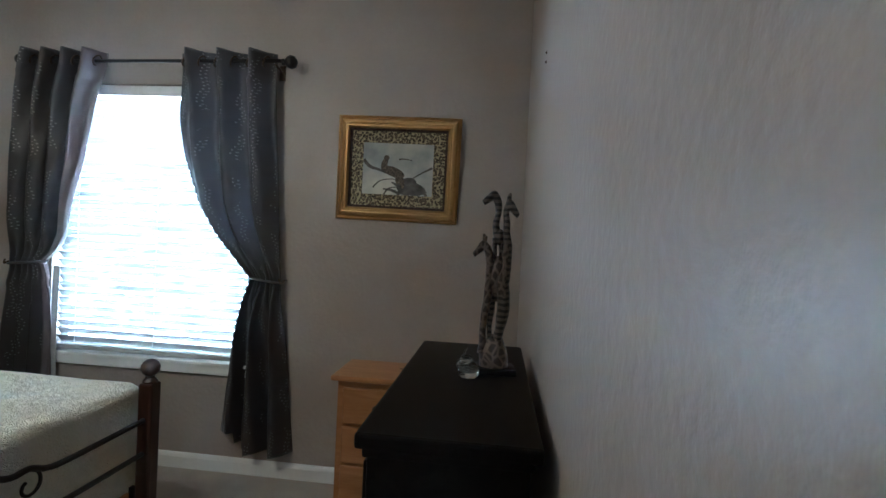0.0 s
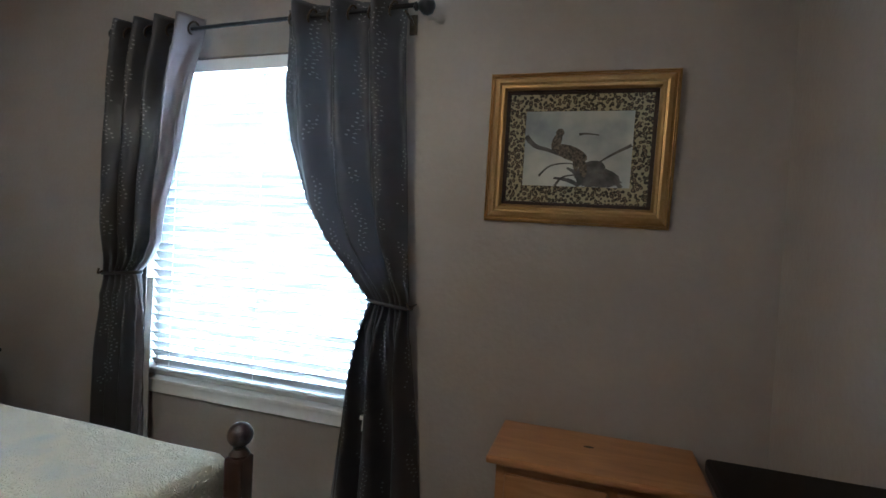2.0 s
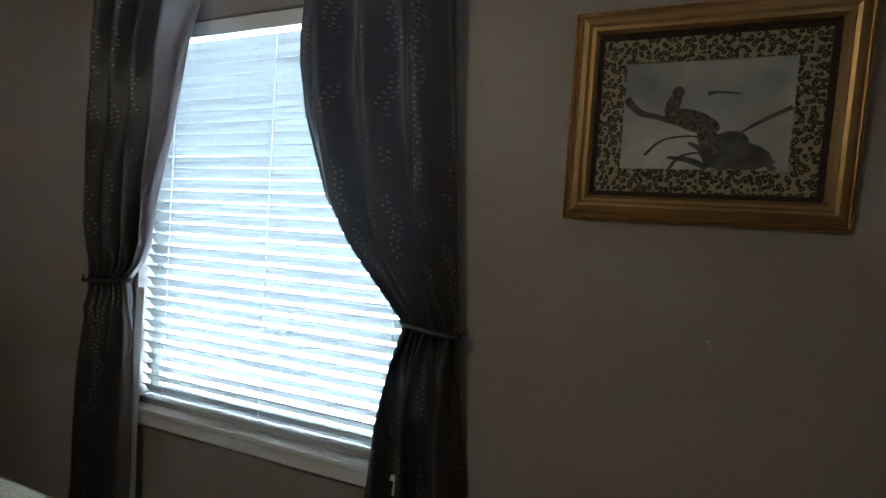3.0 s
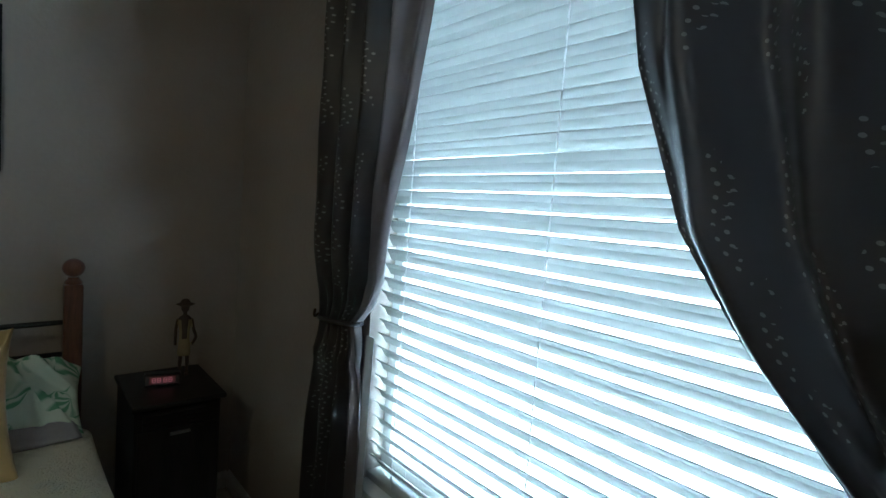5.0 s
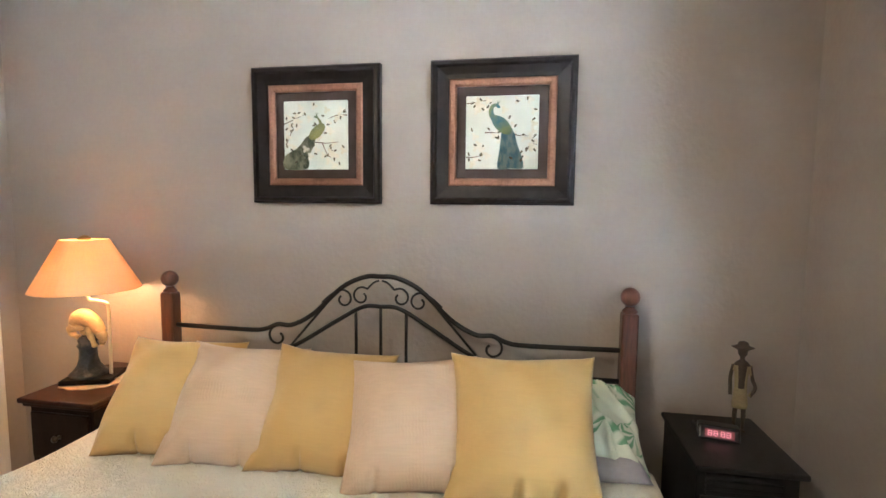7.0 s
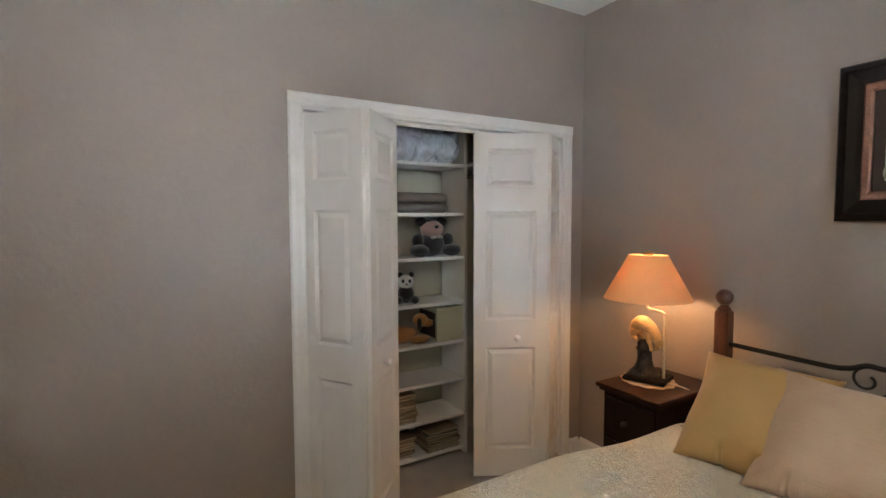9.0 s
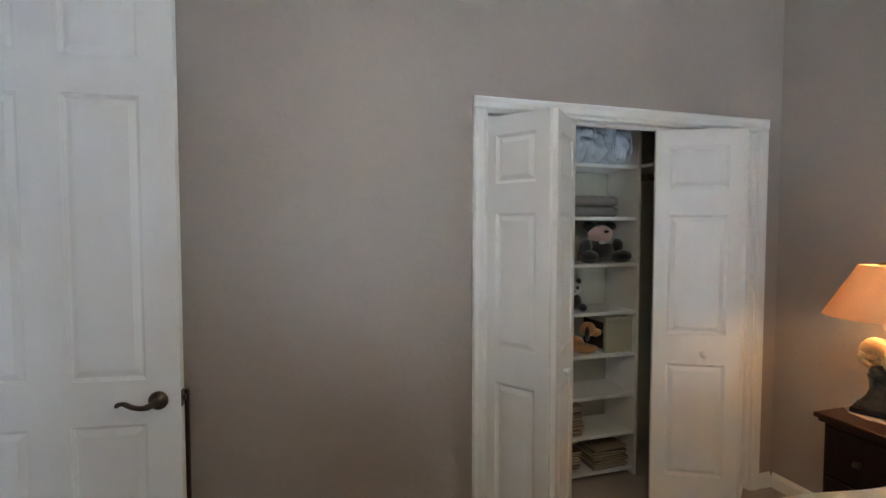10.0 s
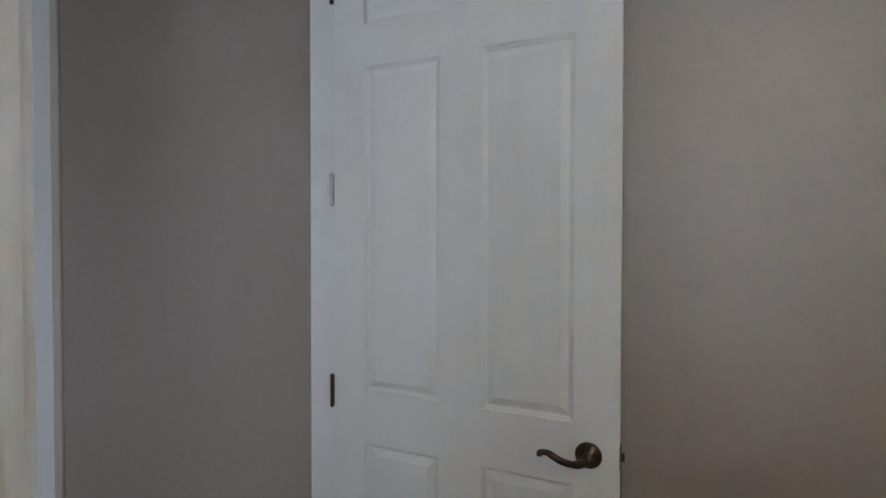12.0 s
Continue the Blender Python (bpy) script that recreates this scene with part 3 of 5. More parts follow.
def paint(name, a, b_, scale=7.0, rough=0.55, stretch=(1, 1, 1)):
    """Two colours blended by soft noise, as in a painted print."""
    m, nt, b = mat(name)
    tc = nt.nodes.new("ShaderNodeTexCoord")
    mp = nt.nodes.new("ShaderNodeMapping")
    mp.inputs["Scale"].default_value = stretch
    link(nt, tc.outputs["Object"], mp.inputs[0])
    n = nt.nodes.new("ShaderNodeTexNoise")
    n.inputs["Scale"].default_value, n.inputs["Detail"].default_value = scale, 5
    link(nt, mp.outputs[0], n.inputs[0])
    r = nt.nodes.new("ShaderNodeValToRGB")
    r.color_ramp.elements[0].position, r.color_ramp.elements[1].position = 0.36, 0.64
    r.color_ramp.elements[0].color, r.color_ramp.elements[1].color = (*a, 1), (*b_, 1)
    link(nt, n.outputs[0], r.inputs[0])
    link(nt, r.outputs[0], b.inputs["Base Color"])
    b.inputs["Roughness"].default_value = rough
    return m


PICGLASS = glass("thin picture glass", (1, 1, 1), 0.03, 1.32)
pic = base("framed_picture", pose(-0.579, YN - 0.016, 1.714, 3.0, 0.8), "gilt-framed print with a leopard-pattern mat", "picture")
part("frame", ring_frame(0.655, 0.548, [(0, 0.0), (0, 0.010), (0.004, 0.015), (0.007, 0.012), (0.011, 0.020), (0.014, 0.018), (0.024, 0.029), (0.038, 0.034), (0.046, 0.030), (0.049, 0.034), (0.057, 0.034), (0.066, 0.024), (0.066, 0.0)]), GOLD, pic, "gilded moulded frame")
part("liner", ring_frame(0.522, 0.415, [(0, 0.003), (0, 0.021), (0.006, 0.017), (0.012, 0.014), (0.012, 0.003)]), FRAMEMAT, pic, "dark beaded liner")
part("mat", ring_frame(0.497, 0.390, [(0, 0.006), (0, 0.010), (0.060, 0.010), (0.060, 0.006)]), leopard_mat(), pic, "leopard-pattern mat")
part("print", sheet(0.378, 0.272, 0.007), paint("misty print", (0.24, 0.26, 0.265), (0.62, 0.60, 0.52), 4.2), pic, "misty grey print")
DARKPAINT = paint("dark brush paint", (0.045, 0.040, 0.036), (0.13, 0.115, 0.095), 22)
FURPAINT = paint("spotted tawny paint", (0.028, 0.022, 0.017), (0.17, 0.13, 0.085), 130)
for pts, w in (([(-0.185, 0.045), (-0.15, 0.010), (-0.10, -0.005), (-0.02, -0.035), (0.05, -0.06)], 0.020), ([(0.185, 0.015), (0.12, -0.02), (0.06, -0.06)], 0.012),
               ([(-0.13, -0.10), (-0.09, -0.062), (-0.02, -0.052), (0.03, -0.07)], 0.008), ([(-0.07, -0.135), (-0.04, -0.10), (0.03, -0.09)], 0.010),
               ([(0.16, -0.135), (0.12, -0.09), (0.07, -0.08)], 0.016), ([(0.005, 0.052), (0.03, 0.055), (0.075, 0.050)], 0.010)):
    br = bmesh.new()
    stroke(br, pts, 0.0084 + w * 0.01, w)
    part("branch", br, DARKPAINT, pic)
gr = bmesh.new()
rnd = random.Random(4)
for k in range(26):
    a = rnd.uniform(0.15, 2.95)
    r0, r1 = rnd.uniform(0.0, 0.03), rnd.uniform(0.05, 0.115)
    ex, ez = 0.035 + 1.15 * r1 * math.cos(a), -0.128 + 0.62 * r1 * math.sin(a)
    stroke(gr, [(0.035 + r0 * math.cos(a), -0.130), (0.035 + 0.6 * r1 * math.cos(a) + rnd.uniform(-0.01, 0.01), -0.128 + 0.4 * r1 * math.sin(a)), (min(0.18, ex), ez)], 0.0072 + 0.00004 * k, rnd.uniform(0.012, 0.024))
patch(gr, blob(0.075, -0.098, 0.082, 0.036, -0.15), 0.0071)
patch(gr, blob(0.055, -0.075, 0.050, 0.034, 0.3), 0.00715)
part("foliage_brushwork", gr, paint("soft grey-brown paint", (0.050, 0.048, 0.042), (0.14, 0.13, 0.115), 22), pic)
lp = bmesh.new()
for cx, cz, rx, rz, tn in ((-0.02, -0.015, 0.062, 0.026, -0.35), (-0.072, 0.025, 0.017, 0.034, -0.3), (-0.062, 0.058, 0.015, 0.015, 0), (0.025, -0.065, 0.014, 0.036, 0.2), (0.0, -0.05, 0.011, 0.03, 0.1)):
    patch(lp, blob(cx, cz, rx, rz, tn), 0.0090 + rz * 0.01)
part("painted_shape", lp, FURPAINT, pic)


def peacock_picture(cy, cz, tall):
    e = base("framed_picture", pose(XW + 0.0005, cy, cz, 0, 0, 90), "dark square frame with copper band and bird print" if tall else "dark square frame with copper band and green bird print", "picture", "pair of square pictures")
    part("frame", ring_frame(0.598, 0.598, [(0, 0.0), (0, 0.030), (0.008, 0.042), (0.022, 0.044), (0.030, 0.034), (0.060, 0.028), (0.083, 0.026), (0.083, 0.0)]), FRAMEDARK, e, "dark walnut moulding")
    part("copper_band", ring_frame(0.440, 0.440, [(0, 0.004), (0, 0.027), (0.006, 0.031), (0.022, 0.030), (0.031, 0.024), (0.031, 0.004)]), COPPER, e, "copper leaf band")
    part("mat", ring_frame(0.378, 0.378, [(0, 0.006), (0, 0.016), (0.040, 0.016), (0.040, 0.006)]), FRAMEMAT, e, "dark brown mat")
    part("print", boxes((-0.150, 0.150, -0.022, -0.008, -0.150, 0.150), bevel=0.003), paint("pale aqua print", (0.60, 0.66, 0.60), (0.70, 0.74, 0.68), 9, 0.3), e, "pale aqua tile print")
    o = 0.0222
    rnd = random.Random(5 if tall else 9)
    tw = bmesh.new()
    if tall:
        twigs = [[(-0.148, 0.12), (-0.10, 0.125), (-0.05, 0.135)], [(-0.148, -0.10), (-0.11, -0.10), (-0.06, -0.085)], [(0.03, 0.0), (0.08, -0.015), (0.13, -0.012)], [(-0.07, 0.0), (-0.03, 0.0), (0.0, -0.008)], [(0.10, -0.08), (0.12, -0.05), (0.145, -0.05)]]
    else:
        twigs = [[(0.148, 0.085), (0.10, 0.085), (0.06, 0.07)], [(0.0, -0.03), (0.05, -0.035), (0.11, -0.03)], [(0.03, -0.03), (0.06, -0.09), (0.10, -0.10)], [(-0.148, 0.05), (-0.10, 0.07), (-0.05, 0.09)], [(-0.14, -0.04), (-0.12, 0.0), (-0.10, 0.04)]]
    tw.free()
    sepia = paint("sepia paint", (0.09, 0.06, 0.045), (0.20, 0.15, 0.11), 30)
    for t in twigs:
        tw = bmesh.new()
        stroke(tw, t, o, 0.005)
        part("twig", tw, sepia, e)
    lf = bmesh.new()
    fl = bmesh.new()
    lay = 0.0
    for t in twigs * 5 + [[(rnd.uniform(-0.14, 0.14), rnd.uniform(-0.13, 0.14))] * 3 for _ in range(16)]:
        bx, bz = t[rnd.randrange(3)]
        px, pz = max(-0.136, min(0.136, bx + rnd.uniform(-0.03, 0.03))), max(-0.136, min(0.136, bz + rnd.uniform(-0.03, 0.03)))
        lay += 0.00002
        patch(lf, blob(px, pz, 0.0085, 0.0042, rnd.uniform(0, 3), 8), o + 0.0002 + lay, 0.0002)
        qx, qz = max(-0.13, min(0.13, px + rnd.uniform(-0.03, 0.03))), max(-0.13, min(0.13, pz + rnd.uniform(-0.03, 0.03)))
        for k in range(3):
            lay += 0.000006
            patch(fl, blob(qx + 0.008 * math.cos(k * 2.1), qz + 0.008 * math.sin(k * 2.1), 0.010, 0.007, k * 2.1, 8), o + lay, 0.0001)
    part("leaves", lf, paint("olive brown paint", (0.05, 0.05, 0.035), (0.16, 0.15, 0.09), 40), e)
    part("blossom", fl, paint("cream paint", (0.62, 0.60, 0.47), (0.74, 0.74, 0.66), 30), e)
    bd, tl = bmesh.new(), bmesh.new()
    if tall:
        stroke(bd, [(0.0, 0.02), (-0.026, 0.048), (-0.044, 0.075), (-0.042, 0.102), (-0.026, 0.112), (-0.012, 0.104)], o + 0.0012, 0.030)
        patch(bd, blob(-0.016, 0.105, 0.009, 0.006, -0.3), o + 0.0013)
        for cx in (-0.022, -0.014, -0.007):
            stroke(bd, [(-0.018, 0.110), ((cx - 0.018) / 2, 0.122), (cx, 0.130)], o + 0.0011, 0.003)
        patch(bd, blob(0.0, 0.030, 0.052, 0.027, -0.75), o + 0.0015)
        patch(tl, spl2([(0.010, 0.045), (0.046, 0.010), (0.066, -0.05), (0.092, -0.142), (0.04, -0.146), (-0.014, -0.146), (-0.008, -0.07), (-0.002, -0.01)]), o + 0.0010)
        cb, ctl = ((0.035, 0.17, 0.22), (0.20, 0.27, 0.10)), ((0.07, 0.19, 0.24), (0.24, 0.33, 0.30))
    else:
        stroke(bd, [(0.020, 0.020), (0.028, 0.040), (0.020, 0.064), (0.008, 0.078)], o + 0.0012, 0.020)
        patch(bd, blob(0.004, 0.080, 0.009, 0.005, 0.2), o + 0.0013)
        for cx in (0.002, 0.008, 0.014):
            stroke(bd, [(0.007, 0.083), ((cx + 0.007) / 2, 0.091), (cx, 0.098)], o + 0.0011, 0.003)
        patch(bd, blob(0.008, 0.015, 0.048, 0.024, 0.75), o + 0.0015)
        patch(tl, spl2([(0.005, 0.0), (-0.04, -0.005), (-0.085, -0.055), (-0.145, -0.09), (-0.145, -0.146), (-0.04, -0.146), (-0.03, -0.09), (-0.005, -0.045)]), o + 0.0010)
        cb, ctl = ((0.10, 0.16, 0.08), (0.34, 0.33, 0.10)), ((0.10, 0.13, 0.08), (0.36, 0.36, 0.25))
    part("painted_body", bd, paint("bird body paint", cb[0], cb[1], 14, 0.4), e)
    part("painted_tail", tl, paint("bird tail paint", ctl[0], ctl[1], 60, 0.45, (1, 1, 0.5)), e)
    part("glass", boxes((-0.149, 0.149, -0.0252, -0.0238, -0.149, 0.149)), PICGLASS, e).visible_shadow = False
    return e


def spl2(pts):
    """A smooth closed outline in x, z."""
    c = [(x, z, 0) for x, z in pts]
    return [(p.x, p.y) for p in spline(c, 4)]


peacock_picture(1.500, 1.808, True)
peacock_picture(0.680, 1.808, False)


# ---- doors ----
def panel_leaf(w, h, t, panels, parent, material):
    """A moulded door leaf in local x (0..w), z (0..h), thickness about y = 0; panels are (x0, x1, z0, z1)."""
    bm = boxes((0.001, w - 0.001, -t / 2 + 0.0125, t / 2 - 0.0125, 0.001, h - 0.001))
    xs = sorted({p[0] for p in panels} | {p[1] for p in panels})
    zs = sorted({(p[2], p[3]) for p in panels})
    edges = [0] + [v for z in zs for v in z] + [h]
    for i in range(0, len(edges), 2):
        box(bm, 0, w, -t / 2, t / 2, edges[i], edges[i + 1])
    for z0, z1 in zs:
        cols = sorted((p[0], p[1]) for p in panels if (p[2], p[3]) == (z0, z1))
        vx = [0] + [v for c in cols for v in c] + [w]
        for i in range(0, len(vx), 2):
            box(bm, vx[i], vx[i + 1], -t / 2, t / 2, z0, z1)
    leaf = part("leaf", bm, material, parent)
    for x0, x1, z0, z1 in panels:
        bm = bmesh.new()
        for s in (-1, 1):
            loops = []
            for d, o in ((0.0, t / 2 - 0.0002), (0.003, t / 2 - 0.0060), (0.007, t / 2 - 0.0075), (0.011, t / 2 - 0.0123), (0.016, t / 2 - 0.0123), (0.034, t / 2 - 0.0028), (0.036, t / 2 - 0.0012)):
                loops.append([bm.verts.new((x, s * o, z)) for x, z in ((x0 + d, z0 + d), (x1 - d, z0 + d), (x1 - d, z1 - d), (x0 + d, z1 - d))])
            for a, b in zip(loops, loops[1:]):
                for i in range(4):
                    bm.faces.new((a[i], a[(i + 1) % 4], b[(i + 1) % 4], b[i]))
            bm.faces.new(loops[-1])
        part("raised_panel", bm, material, parent)
    return leaf


# entry door, hinged on the east wall and swung back along the south wall
DW, DH, DT = 0.858, 2.425, 0.036
door = base("door_1", pose(0.078, -0.950, 0.012, 0, 0, 180 - 7.5), "white six-panel door standing wide open", "door", kind="structure")
panel_leaf(DW, DH, DT, [(x0, x1, z0, z1) for x0, x1 in ((0.113, 0.365), (0.495, 0.745)) for z0, z1 in ((0.22, 0.785), (0.945, 1.945), (2.075, 2.31))], door, DOORPAINT)
for hz in (0.27, 0.935, 1.575, 2.21):
    hb = boxes((-0.0035, -0.0008, -0.016, 0.016, hz - 0.05, hz + 0.05))
    lathe(hb, [(0.002, -0.054), (0.006, -0.050), (0.006, 0.050), (0.002, 0.054)], 10, (-0.007, -0.022, hz))
    part("hinge", hb, BRONZE if hz != 1.575 else surface("worn nickel", (0.45, 0.43, 0.40), 0.35, 0.9), door, "dark bronze hinge")
hd = bmesh.new()
lathe(hd, [(0.0335, 0.0), (0.0335, 0.004), (0.030, 0.010), (0.016, 0.014), (0.012, 0.02), (0.012, 0.045)], 24)
bmesh.ops.transform(hd, matrix=pose(0.784, -DT / 2, 0.868, 90, 0, 0), verts=hd.verts)
tube(hd, spline([(0.784 - dx, -DT / 2 - dy, 0.868 + dz) for dx, dy, dz in ((0, 0.045, 0), (0.028, 0.048, -0.010), (0.063, 0.048, -0.006), (0.093, 0.048, 0.008), (0.113, 0.048, 0.006), (0.115, 0.048, -0.002))], 6), [0.011] * 6 + [0.009] * 12 + [0.0075] * 13, 10)
part("lever_handle", hd, BRONZE, door, "dark bronze lever handle", smooth=True)
part("latch_plate", boxes((DW - 0.0002, DW + 0.0025, -0.013, 0.013, 0.840, 0.900)), BRONZE, door)
part("latch_bolt", boxes((DW + 0.002, DW + 0.012, -0.007, 0.007, 0.860, 0.880), bevel=0.002), BRONZE, door)

lean = base("folded_tray_table", pose(-0.543, -0.930, 0.004, 0, 0, 174), "dark wooden folded tray table standing behind the door", "tray table")
part("top_board", boxes((-0.24, 0.24, -0.012, 0.010, 0.20, 0.885), bevel=0.006), MAHOGANY, lean)
for sx in (-0.215, 0.175):
    part("leg", boxes((sx, sx + 0.04, 0.0105, 0.028, 0.0, 0.885), bevel=0.004), MAHOGANY, lean)

# closet bifold doors
BW, BH = 0.398, 1.985
BP = [(0.075, BW - 0.075, 0.16, 0.76), (0.075, BW - 0.075, 0.92, 1.545), (0.075, BW - 0.075, 1.68, 1.90)]


def bifold(pivot, fold, free, label):
    e = base("closet_bifold_door", pose(pivot[0], pivot[1], 0.02), label, "closet door", "bifold closet doors")
    for a, b in ((pivot, fold), (fold, free)):
        ang = math.degrees(math.atan2(b[1] - a[1], b[0] - a[0]))
        k = new("door_leaf")
        k.empty_display_size = 0.05
        k.parent = e
        w = math.hypot(b[0] - a[0], b[1] - a[1])
        k.matrix_basis = pose(a[0] - pivot[0] + (b[0] - a[0]) * 0.007 / w, a[1] - pivot[1] + (b[1] - a[1]) * 0.007 / w, 0, 0, 0, ang)
        panel_leaf(w - 0.014, BH, 0.032, [(0.068, w - 0.082, z0, z1) for _, _, z0, z1 in BP], k, DOORPAINT)
    kn = bmesh.new()
    lathe(kn, [(0.012, 0), (0.009, 0.006), (0.009, 0.014), (0.017, 0.022), (0.019, 0.030), (0.014, 0.038), (0.003, 0.041)], 16)
    d = (Vector((free[0], free[1], 0)) - Vector((fold[0], fold[1], 0)))
    nrm = Vector((-d.y, d.x, 0)).normalized()
    if nrm.y < 0:
        nrm = -nrm
    at = Vector((fold[0], fold[1], 0)) + d * 0.42 + nrm * 0.016 - Vector((pivot[0], pivot[1], 0))
    q = nrm.to_track_quat("Z", "Y").to_matrix().to_4x4()
    bmesh.ops.transform(kn, matrix=Matrix.Translation((at.x, at.y, 0.82)) @ q, verts=kn.verts)
    part("knob", kn, TRIM, e, "white round knob", smooth=True)
    for z in (0.18, 1.0, 1.80):
        hg = tube(bmesh.new(), [(fold[0] - pivot[0], fold[1] - pivot[1] + 0.018, z - 0.035), (fold[0] - pivot[0], fold[1] - pivot[1] + 0.018, z + 0.035)], 0.005)
        part("hinge", hg, TRIM, e)
    return e


bifold((-2.03, -1.040), (-2.225, -0.740), (-2.500, -1.040), "white panelled bifold closet door folded half open")
bifold((-3.632, -1.040), (-3.375, -0.840), (-2.985, -1.040), "white panelled bifold closet door pushed partly aside")

# closet shelf tower and its contents
SX0, SX1, SY0, SY1 = -3.118, -2.46, -1.62, -1.335
SHELVES = [1.868, 1.562, 1.288, 1.003, 0.750, 0.503, 0.268, 0.050]
tower = base("closet_shelf_unit", pose(0, 0, 0), "white closet shelf unit with eight shelves, half full", "shelf unit")
for x0 in (SX0 - 0.018, SX1):
    part("side_panel", boxes((x0, x0 + 0.018, SY0, SY1 + 0.01, 0.0, 2.18)), TRIM, tower)
for z in SHELVES:
    part("shelf", boxes((SX0 + 0.0005, SX1 - 0.0005, SY0, SY1, z - 0.020, z), bevel=0.002), TRIM, tower)
hang = base("closet_rod", pose(-3.4, -1.4, 1.80), "white closet shelf with hanging rod", "closet rod")
part("shelf_board", boxes((-0.395, 0.22, -0.235, 0.12, 0.06, 0.078)), TRIM, hang)
part("pole", tube(bmesh.new(), [(-0.395, 0, 0), (0.22, 0, 0)], 0.014, 12), BRONZE, hang, smooth=True)

PLASTIC = surface("crumpled clear plastic over white", (0.72, 0.76, 0.82), 0.2, vary=0.12, scale=16, grain=26, bump=1.0, depth=0.035, coat=0.7, stretch=(1.0, 1.0, 0.45))


def rounded(bm, x0, x1, y0, y1, z0, z1, r, cuts=16, rough=0.0, freq=6.0, seed=0.0):
    """A cushion-like block: a box with wide round edges and uneven faces."""
    t = bmesh.new()
    bmesh.ops.create_cube(t, size=2)
    bmesh.ops.subdivide_edges(t, edges=t.edges[:], cuts=cuts, use_grid_fill=True)
    c, hx = Vector(((x0 + x1) / 2, (y0 + y1) / 2, (z0 + z1) / 2)), Vector(((x1 - x0) / 2, (y1 - y0) / 2, (z1 - z0) / 2))
    for v in t.verts:
        p = Vector((v.co.x * hx.x, v.co.y * hx.y, v.co.z * hx.z))
        q = Vector([max(-(hx[i] - r), min(hx[i] - r, p[i])) for i in range(3)])
        d = p - q
        p = q + (d.normalized() * r if d.length > 1e-9 else d)
        if rough:
            p += p.normalized() * rough * noise.noise(p * freq + Vector((seed, seed * 2, seed * 3)))
        v.co = c + p
    me = bpy.data.meshes.new("tmp")
    t.to_mesh(me)
    t.free()
    bm.from_mesh(me)
    bpy.data.meshes.remove(me)
    return bm


tagged(part("bagged_pillow", rounded(bmesh.new(), -3.13, -2.60, -1.61, -1.35, 1.8685, 2.10, 0.09, 40, 0.035, 18), PLASTIC, smooth=True), "white pillow in crumpled clear plastic on the top shelf", "pillow")
BLANKET = surface("grey folded blanket", (0.19, 0.18, 0.175), 0.9, vary=0.1, grain=200, bump=0.6, sheen=0.3)
for i in range(2):
    tagged(part("folded_blanket", rounded(bmesh.new(), -3.03, -2.62, -1.60, -1.37, 1.5622 + i * 0.062, 1.5622 + i * 0.062 + 0.0615, 0.028, 12, 0.006, 9, i), BLANKET if i == 0 else surface("taupe folded blanket", (0.24, 0.215, 0.20), 0.9, vary=0.1, grain=200, bump=0.6), smooth=True), "grey folded blanket with pale piping on a shelf", "blanket", "folded blankets")
PLUSHBLACK = surface("black plush", (0.012, 0.012, 0.014), 0.95, vary=0.2, grain=300, bump=1.0, depth=0.004, sheen=0.5)
PLUSHWHITE = surface("white plush", (0.62, 0.60, 0.56), 0.95, vary=0.1, grain=300, bump=1.0, depth=0.004, sheen=0.5)
PLUSHPINK = surface("pale pink plush", (0.50, 0.31, 0.26), 0.95, vary=0.08, grain=300, bump=0.8, sheen=0.4)
PLUSHTAN = surface("orange tan plush", (0.48, 0.22, 0.06), 0.95, vary=0.12, grain=300, bump=1.0, depth=0.004, sheen=0.4)
PLUSHRED = surface("red plush", (0.45, 0.02, 0.02), 0.9, vary=0.1, grain=300, bump=0.8, sheen=0.4)
bear = base("plush_toy", pose(-2.95, -1.46, 1.2885) @ Matrix.Diagonal((1.35, 1.1, 0.98, 1)), "black plush toy with pale face sitting on a shelf", "plush toy")
b1 = ball(bmesh.new(), (0, 0, 0.075), (0.075, 0.06, 0.075))
for sx in (-1, 1):
    ball(b1, (sx * 0.085, 0.05, 0.040), (0.045, 0.065, 0.040))
    ball(b1, (sx * 0.080, 0.02, 0.10), (0.030, 0.035, 0.05))
part("body", b1, PLUSHBLACK, bear, smooth=True)
b2 = ball(bmesh.new(), (0, 0.01, 0.175), (0.060, 0.055, 0.055))
part("head", b2, PLUSHPINK, bear, smooth=True)
b3 = ball(bmesh.new(), (-0.055, 0.0, 0.222), (0.032, 0.016, 0.032))
ball(b3, (0.055, 0.0, 0.222), (0.032, 0.016, 0.032))
ball(b3, (0, 0.066, 0.190), (0.013, 0.012, 0.011))
ball(b3, (0, -0.012, 0.195), (0.058, 0.045, 0.048))
part("ears", b3, PLUSHBLACK, bear, smooth=True)
part("bow", ball(ball(bmesh.new(), (-0.018, 0.062, 0.125), (0.018, 0.010, 0.012)), (0.018, 0.062, 0.125), (0.018, 0.010, 0.012)), PLUSHWHITE, bear)
tagged(part("red_plush_toy", ball(ball(bmesh.new(), (-2.66, -1.45, 1.330), (0.05, 0.05, 0.041)), (-2.64, -1.44, 1.375), (0.035, 0.035, 0.035)), PLUSHRED, smooth=True), "small red plush toy on a shelf", "plush toy")


